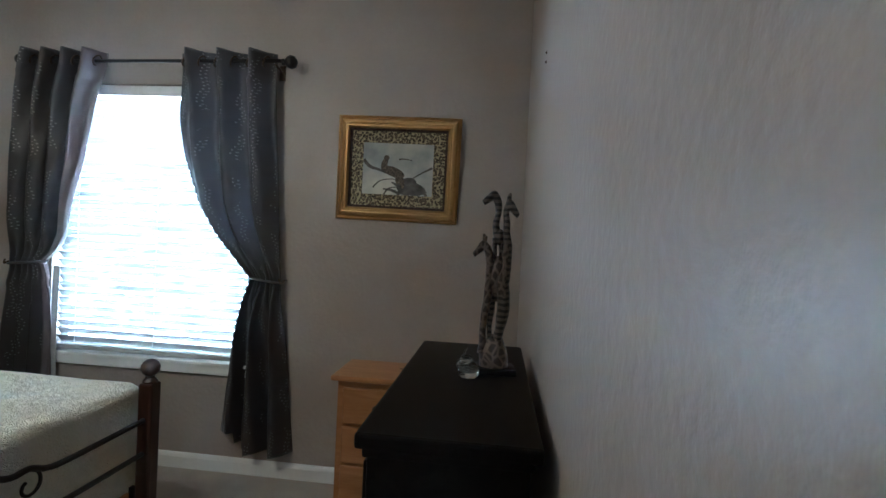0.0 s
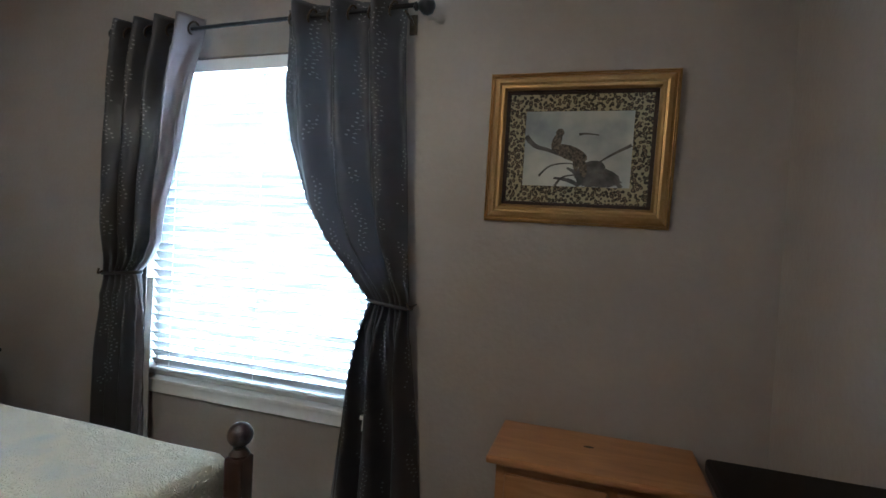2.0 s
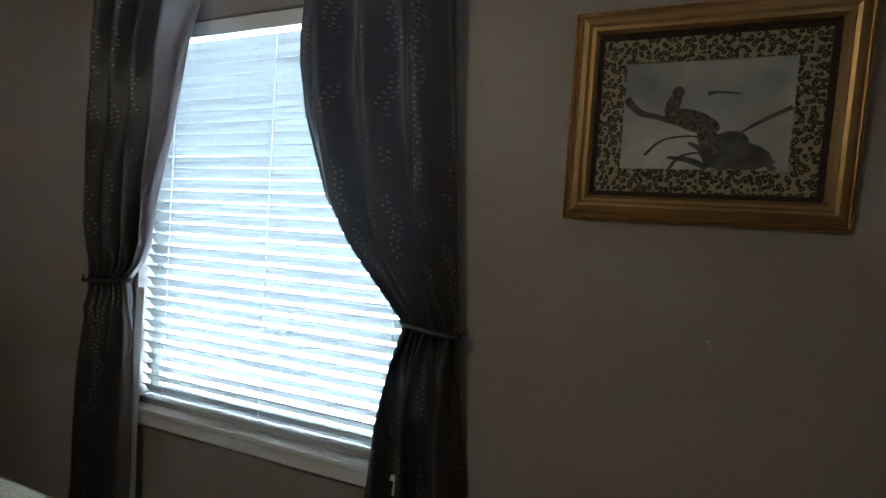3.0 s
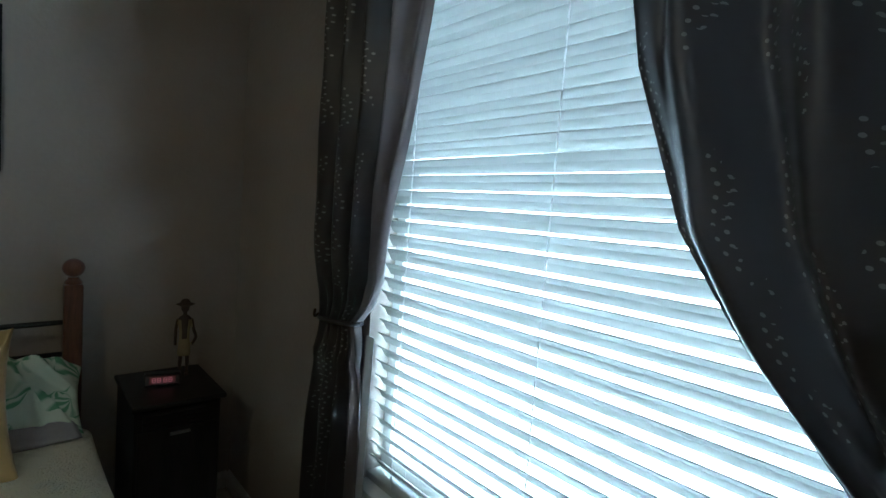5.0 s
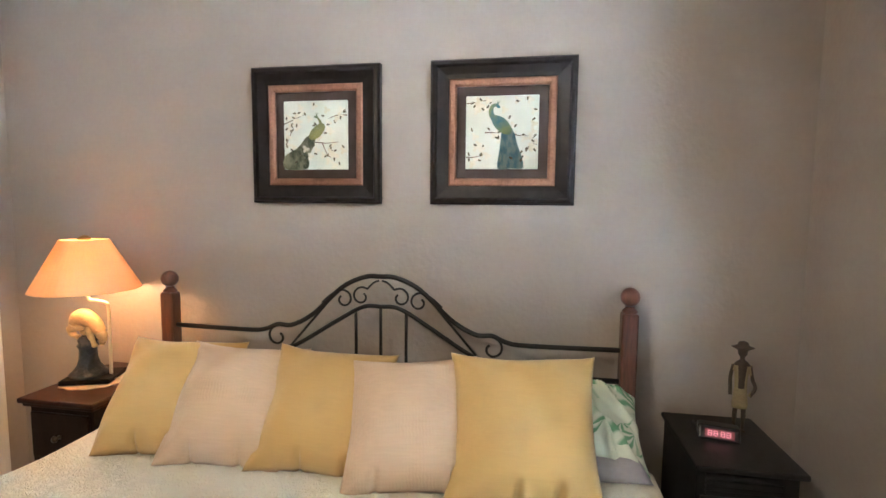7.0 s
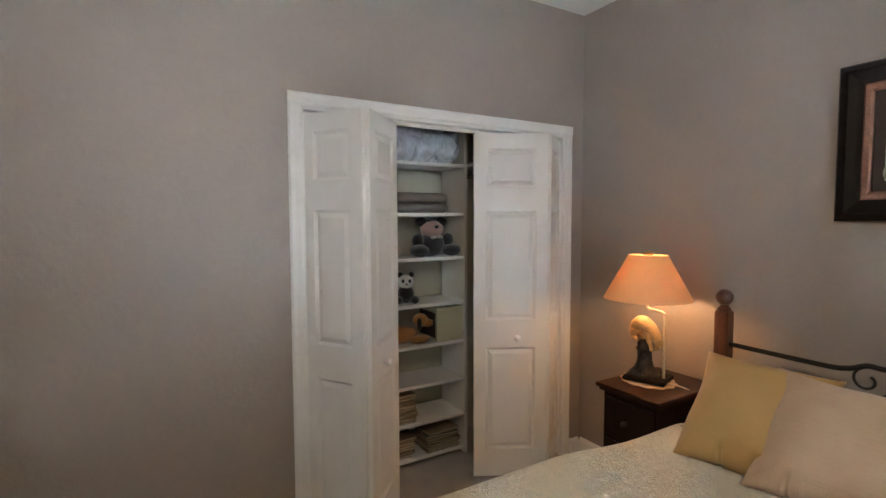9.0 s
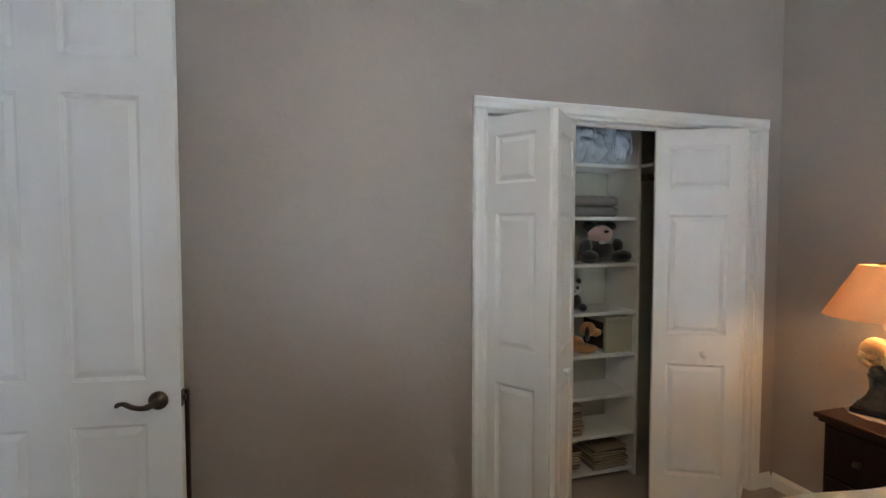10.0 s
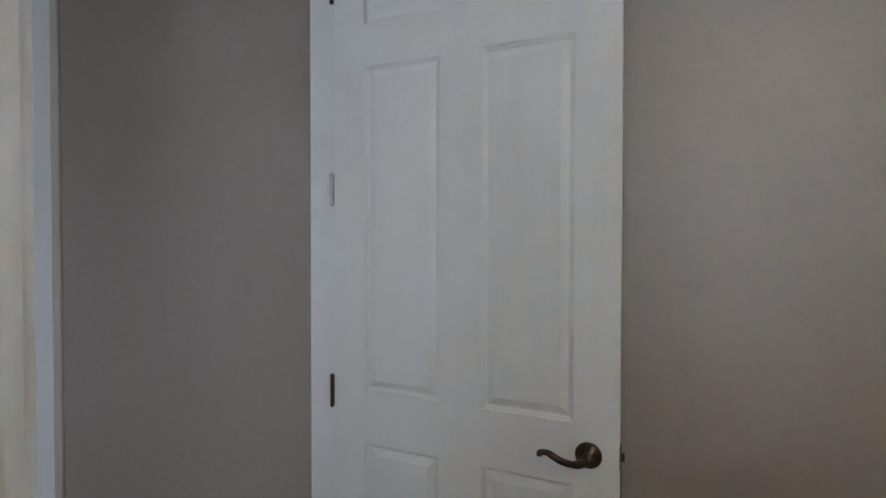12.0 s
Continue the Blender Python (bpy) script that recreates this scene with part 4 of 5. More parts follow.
def panda(m, s):
    e = base("plush_toy", m, "small black and white plush panda on a shelf", "plush toy", "plush pandas")
    a = ball(bmesh.new(), (0, 0, 0.055 * s), (0.055 * s, 0.05 * s, 0.055 * s))
    for sx in (-1, 1):
        ball(a, (sx * 0.05 * s, 0.045 * s, 0.025 * s), (0.028 * s, 0.04 * s, 0.025 * s))
        ball(a, (sx * 0.035 * s, 0.0, 0.175 * s), (0.018 * s, 0.01 * s, 0.018 * s))
        ball(a, (sx * 0.02 * s, 0.043 * s, 0.140 * s), (0.011 * s, 0.008 * s, 0.013 * s))
    ball(a, (0, 0.052 * s, 0.122 * s), (0.008 * s, 0.006 * s, 0.006 * s))
    part("body", a, PLUSHBLACK, e, smooth=True)
    part("head", ball(bmesh.new(), (0, 0.008 * s, 0.132 * s), (0.050 * s, 0.044 * s, 0.044 * s)), PLUSHWHITE, e, smooth=True)


panda(pose(-2.755, -1.44, 1.0035, 0, 0, -20), 1.0)
panda(pose(-2.60, -1.47, 1.0035, 0, 0, 10), 1.1)
dog = base("plush_toy", pose(-2.76, -1.44, 0.7505), "orange tan plush dog lying on a shelf", "plush toy")
d1 = ball(bmesh.new(), (0.04, 0, 0.055), (0.12, 0.06, 0.055))
ball(d1, (-0.07, 0.05, 0.145), (0.050, 0.045, 0.045))
ball(d1, (-0.115, 0.06, 0.125), (0.040, 0.030, 0.026))
ball(d1, (-0.06, 0.06, 0.028), (0.075, 0.030, 0.028))
part("body", d1, PLUSHTAN, dog, smooth=True)
part("ear", ball(bmesh.new(), (-0.045, 0.085, 0.125), (0.018, 0.012, 0.045)), PLUSHBLACK, dog, smooth=True)
part("nose", ball(bmesh.new(), (-0.152, 0.07, 0.130), (0.012, 0.012, 0.010)), PLUSHBLACK, dog, smooth=True)
bx = base("storage_box", pose(-3.03, -1.47, 0.7505), "cream cardboard storage box, dark sheet as its shaded open end", "box")
part("carton", boxes((-0.115, 0.10, -0.13, 0.115, 0, 0.195), bevel=0.003), surface("cream card", (0.50, 0.47, 0.33), 0.7, vary=0.04), bx)
part("lid", boxes((-0.118, 0.103, -0.133, 0.118, 0.196, 0.214), bevel=0.003), surface("cream card lid", (0.54, 0.51, 0.37), 0.7, vary=0.04), bx)
# dark sheet on the closed carton, in place of the shade inside an open end
part("dark_end_sheet", boxes((0.1005, 0.104, -0.11, 0.095, 0.02, 0.18)), FRAMEMAT, bx)
PAPERS = [surface("book cover", c, 0.6, vary=0.08, spread=0.15) for c in ((0.32, 0.20, 0.10), (0.45, 0.38, 0.27), (0.10, 0.085, 0.07), (0.36, 0.28, 0.18), (0.16, 0.11, 0.07))]
PAGES = surface("book pages", (0.55, 0.48, 0.36), 0.9, vary=0.1, stretch=(1, 1, 40), grain=60)


def book_stack(x, y, z, n, seed, w, d):
    rnd = random.Random(seed)
    for i in range(n):
        t = rnd.uniform(0.010, 0.018)
        b = base("book", pose(x + rnd.uniform(-0.012, 0.012), y + rnd.uniform(-0.01, 0.01), z + 0.0004, 0, 0, rnd.uniform(-5, 5)), "worn brown book lying in a stack", "book", "stacked books on the closet shelves")
        part("cover", boxes((-w / 2, w / 2, -d / 2, d / 2, 0, 0.002), (-w / 2, w / 2, -d / 2, d / 2, t - 0.002, t), (-w / 2, w / 2, -d / 2, -d / 2 + 0.003, 0.002, t - 0.002)), PAPERS[rnd.randrange(5)], b)
        part("page_block", boxes((-w / 2 + 0.004, w / 2 - 0.004, -d / 2 + 0.0031, d / 2 - 0.004, 0.0021, t - 0.0021)), PAGES, b)
        z += t + 0.0006


book_stack(-2.68, -1.45, 0.268, 11, 1, 0.22, 0.17)
book_stack(-2.66, -1.45, 0.050, 8, 2, 0.22, 0.18)
book_stack(-2.97, -1.44, 0.050, 9, 3, 0.23, 0.18)


# ---- dresser corner ----
dr = base("dresser", pose(-0.108, 1.398, 0), "tall black-brown wooden dresser with a thick top", "dresser")
part("top", boxes((-0.170, 0.170, -0.425, 0.425, 0.965, 0.995), bevel=0.007), BLACKWOOD, dr)
part("top_moulding", boxes((-0.158, 0.156, -0.412, 0.412, 0.945, 0.9645), bevel=0.006), BLACKWOOD, dr)
part("body", boxes((-0.150, 0.150, -0.400, 0.400, 0.06, 0.9445), bevel=0.003), BLACKWOOD, dr)
part("plinth", boxes((-0.155, 0.155, -0.406, 0.406, 0.0, 0.0595), bevel=0.003), BLACKWOOD, dr)
for i in range(4):
    z0 = 0.085 + i * 0.212
    for y0 in (-0.365, 0.008):
        part("drawer", boxes((-0.166, -0.1505, y0, y0 + 0.357, z0, z0 + 0.198), bevel=0.005), BLACKWOOD, dr)
        kb = lathe(bmesh.new(), [(0.008, 0), (0.006, 0.012), (0.014, 0.020), (0.012, 0.028), (0.002, 0.03)], 14)
        bmesh.ops.transform(kb, matrix=pose(-0.166, y0 + 0.178, z0 + 0.10, 0, -90, 0), verts=kb.verts)
        part("knob", kb, BRONZE, dr, smooth=True)

pn = base("pine_cabinet", pose(-0.455, 2.51, 0), "honey pine cabinet with drawers beside a panel door", "cabinet")
part("top", boxes((-0.328, 0.318, -0.185, 0.150, 0.668, 0.693), bevel=0.008), PINE, pn)
part("body", boxes((-0.300, 0.300, -0.150, 0.145, 0.05, 0.6675), bevel=0.003), PINE, pn)
part("plinth", boxes((-0.308, 0.308, -0.158, 0.145, 0.0, 0.0495), bevel=0.004), PINE, pn)
for i in range(3):
    z0 = 0.090 + i * 0.187
    bm = boxes((-0.270, 0.040, -0.166, -0.1505, z0, z0 + 0.172), bevel=0.006)
    part("drawer", bm, PINE, pn)
    kb = lathe(bmesh.new(), [(0.010, 0), (0.007, 0.010), (0.016, 0.020), (0.014, 0.028), (0.003, 0.031)], 16)
    bmesh.ops.transform(kb, matrix=pose(-0.105, -0.166, z0 + 0.088, 90, 0, 0), verts=kb.verts)
    part("knob", kb, BRONZE, pn, "dark bronze knob", smooth=True)
cd = bmesh.new()
panel = ring_frame(0.205, 0.55, [(0, 0.0), (0, 0.016), (0.004, 0.018), (0.042, 0.018), (0.050, 0.010), (0.050, 0.0)])
bmesh.ops.transform(panel, matrix=Matrix.Translation((0.172, -0.1505, 0.367)), verts=panel.verts)
dfr = part("door", panel, PINE, pn)
part("door_panel", boxes((0.121, 0.223, -0.159, -0.1505, 0.143, 0.591)), PINE, pn)
part("knot", lathe(bmesh.new(), [(0.012, 0.0), (0.012, 0.0006), (0.006, 0.0009)], 12, (-0.02, 0.02, 0.6932), (1.5, 0.7, 1)), FRAMEMAT, pn)


def striped(name, light, dark, kind="wave"):
    m, nt, b = mat(name)
    tc = nt.nodes.new("ShaderNodeTexCoord")
    if kind == "wave":
        w = nt.nodes.new("ShaderNodeTexWave")
        w.bands_direction = "Z"
        w.inputs["Scale"].default_value, w.inputs["Distortion"].default_value = 21.0, 2.2
        w.inputs["Detail Scale"].default_value = 1.5
        out = w.outputs[0]
        p = (0.40, 0.52)
    else:
        w = nt.nodes.new("ShaderNodeTexVoronoi")
        w.feature = "DISTANCE_TO_EDGE"
        w.inputs["Scale"].default_value = 40
        out = w.outputs[0]
        p = (0.10, 0.16)
        light, dark = dark, light
    link(nt, tc.outputs["Object"], w.inputs[0])
    r = nt.nodes.new("ShaderNodeValToRGB")
    r.color_ramp.elements[0].position, r.color_ramp.elements[1].position = p
    r.color_ramp.elements[0].color, r.color_ramp.elements[1].color = (*dark, 1), (*light, 1)
    link(nt, out, r.inputs[0])
    link(nt, r.outputs[0], b.inputs["Base Color"])
    b.inputs["Roughness"].default_value = 0.4
    b.inputs["Coat Weight"].default_value = 0.2
    return m


ZEBRA = striped("carved striped wood", (0.090, 0.068, 0.052), (0.007, 0.006, 0.006))
GIRAFFE = striped("carved patched wood", (0.11, 0.078, 0.055), (0.026, 0.015, 0.011), "cells")


def neck(bm, pts, radii, nose, ears=True):
    """A long carved neck with a small horned head at its end."""
    p = spline(pts, 7)
    n = len(p)
    tube(bm, p, [lerp([(i / (len(radii) - 1), r) for i, r in enumerate(radii)], k / (n - 1)) for k in range(n)], 14)
    end = p[-1]
    d = Vector(nose).normalized()
    q = d.to_track_quat("Z", "Y").to_matrix()
    ball(bm, end + d * 0.004, (0.013, 0.013, 0.018), 2, q)
    tube(bm, [end + d * 0.008, end + d * 0.028, end + d * 0.042], [0.0125, 0.0095, 0.0075], 10)
    if ears:
        side = d.cross(Vector((0, 0, 1))).normalized()
        for s in (-1, 1):
            ball(bm, end + side * s * 0.013 + Vector((0, 0, 0.012)) - d * 0.006, (0.006, 0.004, 0.009), 1)
            tube(bm, [end + side * s * 0.005 + Vector((0, 0, 0.010)), end + side * s * 0.005 + Vector((0, 0, 0.028))], [0.003, 0.004], 6)


# carved group of tall animals: one carved block, three necks
st = bmesh.new()
lathe(st, [(0.048, 0), (0.054, 0.015), (0.052, 0.045), (0.042, 0.070), (0.030, 0.088), (0.010, 0.098)], 22, (0.004, 0, 0), (0.95, 0.80, 1))


def carved(points, radii):
    c = spline(points, 6)
    n = len(c) - 1
    tube(st, c, [lerp([(k / (len(radii) - 1), r) for k, r in enumerate(radii)], q / n) for q in range(n + 1)], 12)


carved([(0.020, -0.024, 0.225), (0.026, -0.030, 0.175), (0.018, -0.024, 0.120), (0.008, -0.012, 0.070)], [0.022, 0.023, 0.017, 0.011])      # striped haunch and legs
carved([(-0.010, 0.006, 0.225), (-0.014, 0.004, 0.175), (-0.016, 0.0, 0.120), (-0.012, 0.0, 0.070)], [0.020, 0.016, 0.009, 0.010])
carved([(-0.024, -0.010, 0.240), (-0.032, -0.010, 0.170), (-0.040, -0.008, 0.110), (-0.040, -0.004, 0.050)], [0.014, 0.013, 0.011, 0.014])   # giraffe foreleg
carved([(0.004, 0.002, 0.185), (0.002, 0.0, 0.230), (0.004, 0.0, 0.270), (0.002, 0.002, 0.300)], [0.016, 0.033, 0.032, 0.014])               # middle body
carved([(-0.008, 0.004, 0.290), (-0.012, 0.004, 0.320), (-0.010, 0.004, 0.345)], [0.008, 0.008, 0.012])
carved([(0.018, 0.004, 0.275), (0.020, 0.004, 0.310), (0.016, 0.004, 0.345)], [0.014, 0.013, 0.015])
carved([(0.024, 0.004, 0.345), (0.004, 0.004, 0.350), (-0.012, 0.004, 0.352)], [0.016, 0.022, 0.014])                                       # upper zebra's rump
neck(st, [(-0.023, -0.004, 0.215), (-0.024, -0.008, 0.255), (-0.027, -0.008, 0.290), (-0.036, -0.008, 0.316), (-0.050, -0.008, 0.328)], [0.018, 0.014, 0.013, 0.012, 0.013], (-1, -0.1, -0.85))
neck(st, [(0.0, 0.004, 0.345), (-0.009, 0.005, 0.375), (-0.005, 0.006, 0.410), (-0.006, 0.006, 0.440), (-0.020, 0.006, 0.458)], [0.018, 0.0125, 0.0105, 0.012, 0.013], (-1, -0.1, -0.60), False)
neck(st, [(0.018, -0.026, 0.215), (0.027, -0.040, 0.270), (0.027, -0.045, 0.325), (0.019, -0.043, 0.378), (0.018, -0.043, 0.415), (0.026, -0.047, 0.432)], [0.020, 0.015, 0.015, 0.011, 0.010, 0.012], (1, -0.1, -0.9))
box(st, -0.062, 0.078, -0.052, 0.052, -0.0001, 0.016, 0.003)
for v in st.verts:
    v.co += Vector((0.004 * noise.noise(v.co * 30), 0.004 * noise.noise(v.co * 30 + Vector((7, 0, 0))), 0))
giraffes = tagged(part("carved_giraffe_statue", st, ZEBRA, smooth=True), "carved wooden statue of giraffes and zebra on the dresser", "statue")
giraffes.data.materials.append(GIRAFFE)
giraffes.data.materials.append(BLACKWOOD)
for p in giraffes.data.polygons:
    c = p.center
    if c.z < 0.09 or (c.x < -0.022 and c.z < 0.39) or (0.20 < c.z < 0.33 and abs(c.x) < 0.026):
        p.material_index = 1
    if c.z < 0.017:
        p.material_index = 2
giraffes.matrix_world = pose(-0.036, 1.465, 0.9955, 0, 0, 8) @ Matrix.Diagonal((0.79, 0.80, 1.06, 1.0))

cg = bmesh.new()
lathe(cg, [(0.026, 0), (0.031, 0.006), (0.033, 0.020), (0.028, 0.036), (0.018, 0.044), (0.016, 0.048)], 22)
ball(cg, (-0.008, 0, 0.052), (0.019, 0.018, 0.018))
tube(cg, spline([(-0.014, 0.0, 0.066), (-0.013, 0.0, 0.076), (-0.006, 0.0, 0.086)], 4), [0.004] * 5 + [0.0025] * 4, 8)
tube(cg, spline([(-0.028, -0.004, 0.02), (-0.035, -0.004, 0.036), (-0.026, -0.004, 0.052)], 4), 0.004, 8)
for v in cg.verts:
    v.co += v.co.normalized() * 0.0022 * math.sin(v.co.z * 420) * (1 if v.co.z < 0.04 else 0)
crystal = tagged(part("crystal_figurine", cg, glass("cut crystal", (0.97, 1.0, 0.99), 0.02, 1.5), smooth=True), "small cut-crystal animal figurine on the dresser", "figurine")
crystal.matrix_world = pose(-0.097, 1.400, 0.9955) @ Matrix.Scale(0.86, 4)


# ---- bed ----
bed = base("bed", pose(-2.56, 1.016, 0), "king-size bed frame of cherry posts and black scrolled iron", "bed")
BX = -2.56
BOARD_X, FOOT_X = -3.66 - BX, -1.455 - BX


def bed_post(x, y, top, wood_m, label):
    """A square bevelled post with a turned neck and ball; top is the ball's crown."""
    bm = boxes((x - 0.031, x + 0.031, y - 0.031, y + 0.031, 0.0, top - 0.098), bevel=0.009)
    lathe(bm, [(0.028, top - 0.099), (0.030, top - 0.092), (0.024, top - 0.084), (0.018, top - 0.078), (0.018, top - 0.072)], 20, (x, y, 0))
    ball(bm, (x, y, top - 0.037), (0.037, 0.037, 0.037), 3)
    return part("post", bm, wood_m, bed, label, smooth=False)


for y in (-0.996, 0.996):
    p = bed_post(BOARD_X, y, 1.198, POSTWOOD, "cherry stained post with ball top")
    p = bed_post(FOOT_X, y, 0.795, FOOTWOOD, "dark cherry stained post with ball top")


def scroll(x, cy, cz, r, start, turns, s, n=26):
    """A flat spiral of iron in the y-z plane."""
    return [(x, cy + s * r * (1 - 0.62 * k / n) * math.cos(start + turns * 2 * math.pi * k / n), cz + r * (1 - 0.62 * k / n) * math.sin(start + turns * 2 * math.pi * k / n)) for k in range(n + 1)]


def iron_board(x, zr, drop, rise, low):
    """Scrolled ironwork between two posts: zr the rail's height, rise the arch's."""
    def arch(y, top, wide):
        t = min(1.0, abs(y) / wide)
        return zr + drop + (top - drop) * (0.5 + 0.5 * math.cos(math.pi * t)) if abs(y) < wide else zr
    pts = [(x, -0.965, zr), (x, -0.62, zr - 0.004), (x, -0.53, zr + 0.004), (x, -0.47, zr + 0.028), (x, -0.40, zr + 0.030), (x, -0.30, zr + 0.085), (x, -0.17, zr + rise * 0.80), (x, -0.07, zr + rise * 0.985), (x, 0.0, zr + rise)]
    pts = pts + [(p[0], -p[1], p[2]) for p in pts[-2::-1]]
    part("top_rail", tube(bmesh.new(), spline(pts, 7), 0.0105, 8), IRON, bed, "black iron arched rail", smooth=True)
    q = [(x, -0.52, zr - 0.125), (x, -0.36, zr - 0.045), (x, -0.20, zr + 0.055), (x, -0.08, zr + rise * 0.48), (x, 0.0, zr + rise * 0.50)]
    q = q + [(p[0], -p[1], p[2]) for p in q[-2::-1]]
    part("inner_arch", tube(bmesh.new(), spline(q, 7), 0.0095, 8), IRON, bed, smooth=True)
    part("low_rail", tube(bmesh.new(), [(x, -0.965, low), (x, -0.5, low), (x, 0.5, low), (x, 0.965, low)], 0.0105, 8), IRON, bed, smooth=True)
    for y in (-0.11, 0.0, 0.11):
        part("bar", tube(bmesh.new(), [(x, y, low), (x, y, zr + rise * (0.50 if y == 0 else 0.455))], 0.007, 8), IRON, bed, smooth=True)
    for s in (-1, 1):
        part("scroll", tube(bmesh.new(), scroll(x, s * 0.47, zr - 0.026, 0.046, 1.9, 0.85, -s), 0.0055, 6), IRON, bed, smooth=True)
        inner = scroll(x, s * 0.085, zr + rise * 0.66, 0.042, 0.9, 1.0, -s)
        outer = scroll(x, s * 0.165, zr + rise * 0.60, 0.042, 0.9, 1.0, s)
        rise_in = spline([(x, s * 0.006, zr + rise * 0.935), (x, s * 0.030, zr + rise * 0.90), inner[0]], 5)
        rise_out = spline([(x, s * 0.262, zr + rise * 0.53), (x, s * 0.222, zr + rise * 0.665), outer[0]], 5)
        part("scroll", tube(bmesh.new(), rise_in[:-1] + inner, 0.005, 6), IRON, bed, smooth=True)
        part("scroll", tube(bmesh.new(), rise_out[:-1] + outer, 0.005, 6), IRON, bed, smooth=True)
        part("brace", tube(bmesh.new(), [(x, s * 0.20, zr + rise * 0.70), (x, s * 0.42, zr - 0.075)], 0.0055, 6), IRON, bed, smooth=True)


iron_board(BOARD_X, 0.950, 0.0, 0.255, 0.825)
iron_board(FOOT_X, 0.545, 0.0, 0.245, 0.405)
for s in (-1, 1):
    part("side_rail", boxes((BOARD_X + 0.03, FOOT_X - 0.03, s * 0.975 - 0.012, s * 0.975 + 0.012, 0.20, 0.26), bevel=0.003), IRON, bed)
part("slat_deck", boxes((BOARD_X + 0.04, FOOT_X - 0.04, -0.95, 0.95, 0.225, 0.245)), PINE, bed)


def quilt_cloth():
    m, nt, b = mat("quilted pale bedspread")
    tc = nt.nodes.new("ShaderNodeTexCoord")
    n = nt.nodes.new("ShaderNodeTexNoise")
    n.inputs["Scale"].default_value, n.inputs["Detail"].default_value = 3.0, 4
    w = nt.nodes.new("ShaderNodeTexNoise")
    w.inputs["Scale"].default_value, w.inputs["Detail"].default_value, w.inputs["Distortion"].default_value = 36, 1, 0.7
    f = nt.nodes.new("ShaderNodeTexNoise")
    f.inputs["Scale"].default_value = 400
    for k in (n, w, f):
        link(nt, tc.outputs["Object"], k.inputs[0])
    r = nt.nodes.new("ShaderNodeValToRGB")
    r.color_ramp.elements[0].position, r.color_ramp.elements[1].position = 0.42, 0.60
    r.color_ramp.elements[0].color, r.color_ramp.elements[1].color = (0.79, 0.75, 0.62, 1), (0.85, 0.80, 0.64, 1)
    e = r.color_ramp.elements.new(0.78)
    e.color = (0.62, 0.69, 0.68, 1)
    link(nt, n.outputs[0], r.inputs[0])
    link(nt, r.outputs[0], b.inputs["Base Color"])
    b.inputs["Roughness"].default_value = 0.75
    b.inputs["Sheen Weight"].default_value = 0.25
    ridge = nt.nodes.new("ShaderNodeMath")
    ridge.operation = "PINGPONG"
    ridge.inputs[1].default_value = 0.055
    link(nt, w.outputs[0], ridge.inputs[0])
    sc = nt.nodes.new("ShaderNodeMath")
    sc.operation = "MULTIPLY"
    sc.inputs[1].default_value = 14.0
    link(nt, ridge.outputs[0], sc.inputs[0])
    ad = nt.nodes.new("ShaderNodeMath")
    ad.operation = "MULTIPLY_ADD"
    ad.inputs[1].default_value = 0.12
    link(nt, f.outputs[0], ad.inputs[0])
    link(nt, sc.outputs[0], ad.inputs[2])
    bp = nt.nodes.new("ShaderNodeBump")
    bp.inputs["Strength"].default_value, bp.inputs["Distance"].default_value = 0.9, 0.006
    link(nt, ad.outputs[0], bp.inputs["Height"])
    link(nt, bp.outputs[0], b.inputs["Normal"])
    return m


QUILT = quilt_cloth()
BED_TOP = 0.692
ms = tagged(part("mattress", rounded(bmesh.new(), -3.615, -1.545, 0.040, 2.012, 0.2475, 0.638, 0.07, 24, 0.006, 7), surface("pale blue-white sheet", (0.62, 0.66, 0.66), 0.8, vary=0.04, scale=6, grain=60, bump=0.4, depth=0.006), smooth=True), "mattress in a pale blue-white fitted sheet", "mattress")
qs = rounded(bmesh.new(), -3.62, -1.502, 0.005, 2.050, 0.16, BED_TOP, 0.055, 48, 0.006, 3.0, 2)
bmesh.ops.delete(qs, geom=[f for f in qs.faces if f.calc_center_median().z < 0.20 or f.calc_center_median().x < -3.30], context="FACES")
for v in qs.verts:
    if v.co.z < 0.5:
        v.co.y += (1 if v.co.y > 1 else -1) * 0.012 * math.sin(v.co.x * 17) * (0.55 - v.co.z) * 2
        v.co.x = min(v.co.x, -1.508)
    if v.co.z > 0.5:
        sag = max(0.0, min(1.0, (-2.55 - v.co.x) / 0.5))
        v.co.z += 0.007 * noise.noise(v.co * 2.3) - 0.034 * sag * sag * (3 - 2 * sag)
spread = tagged(part("bedspread", qs, QUILT, smooth=True), "pale cream and aqua quilted bedspread over the bed", "bedspread")
spread.modifiers.new("thick", "SOLIDIFY").thickness = 0.008


def satin(name, colour, rough=0.36, slub=0.02):
    m = surface(name, colour, rough, vary=slub, scale=5, grain=150, bump=0.10, depth=0.0006, sheen=0.2, stretch=(0.08, 0.6, 1))
    return m


def dull(m, level):
    """Lower the gloss of a cloth or an oiled wood."""
    m.node_tree.nodes["Principled BSDF"].inputs["Specular IOR Level"].default_value = level


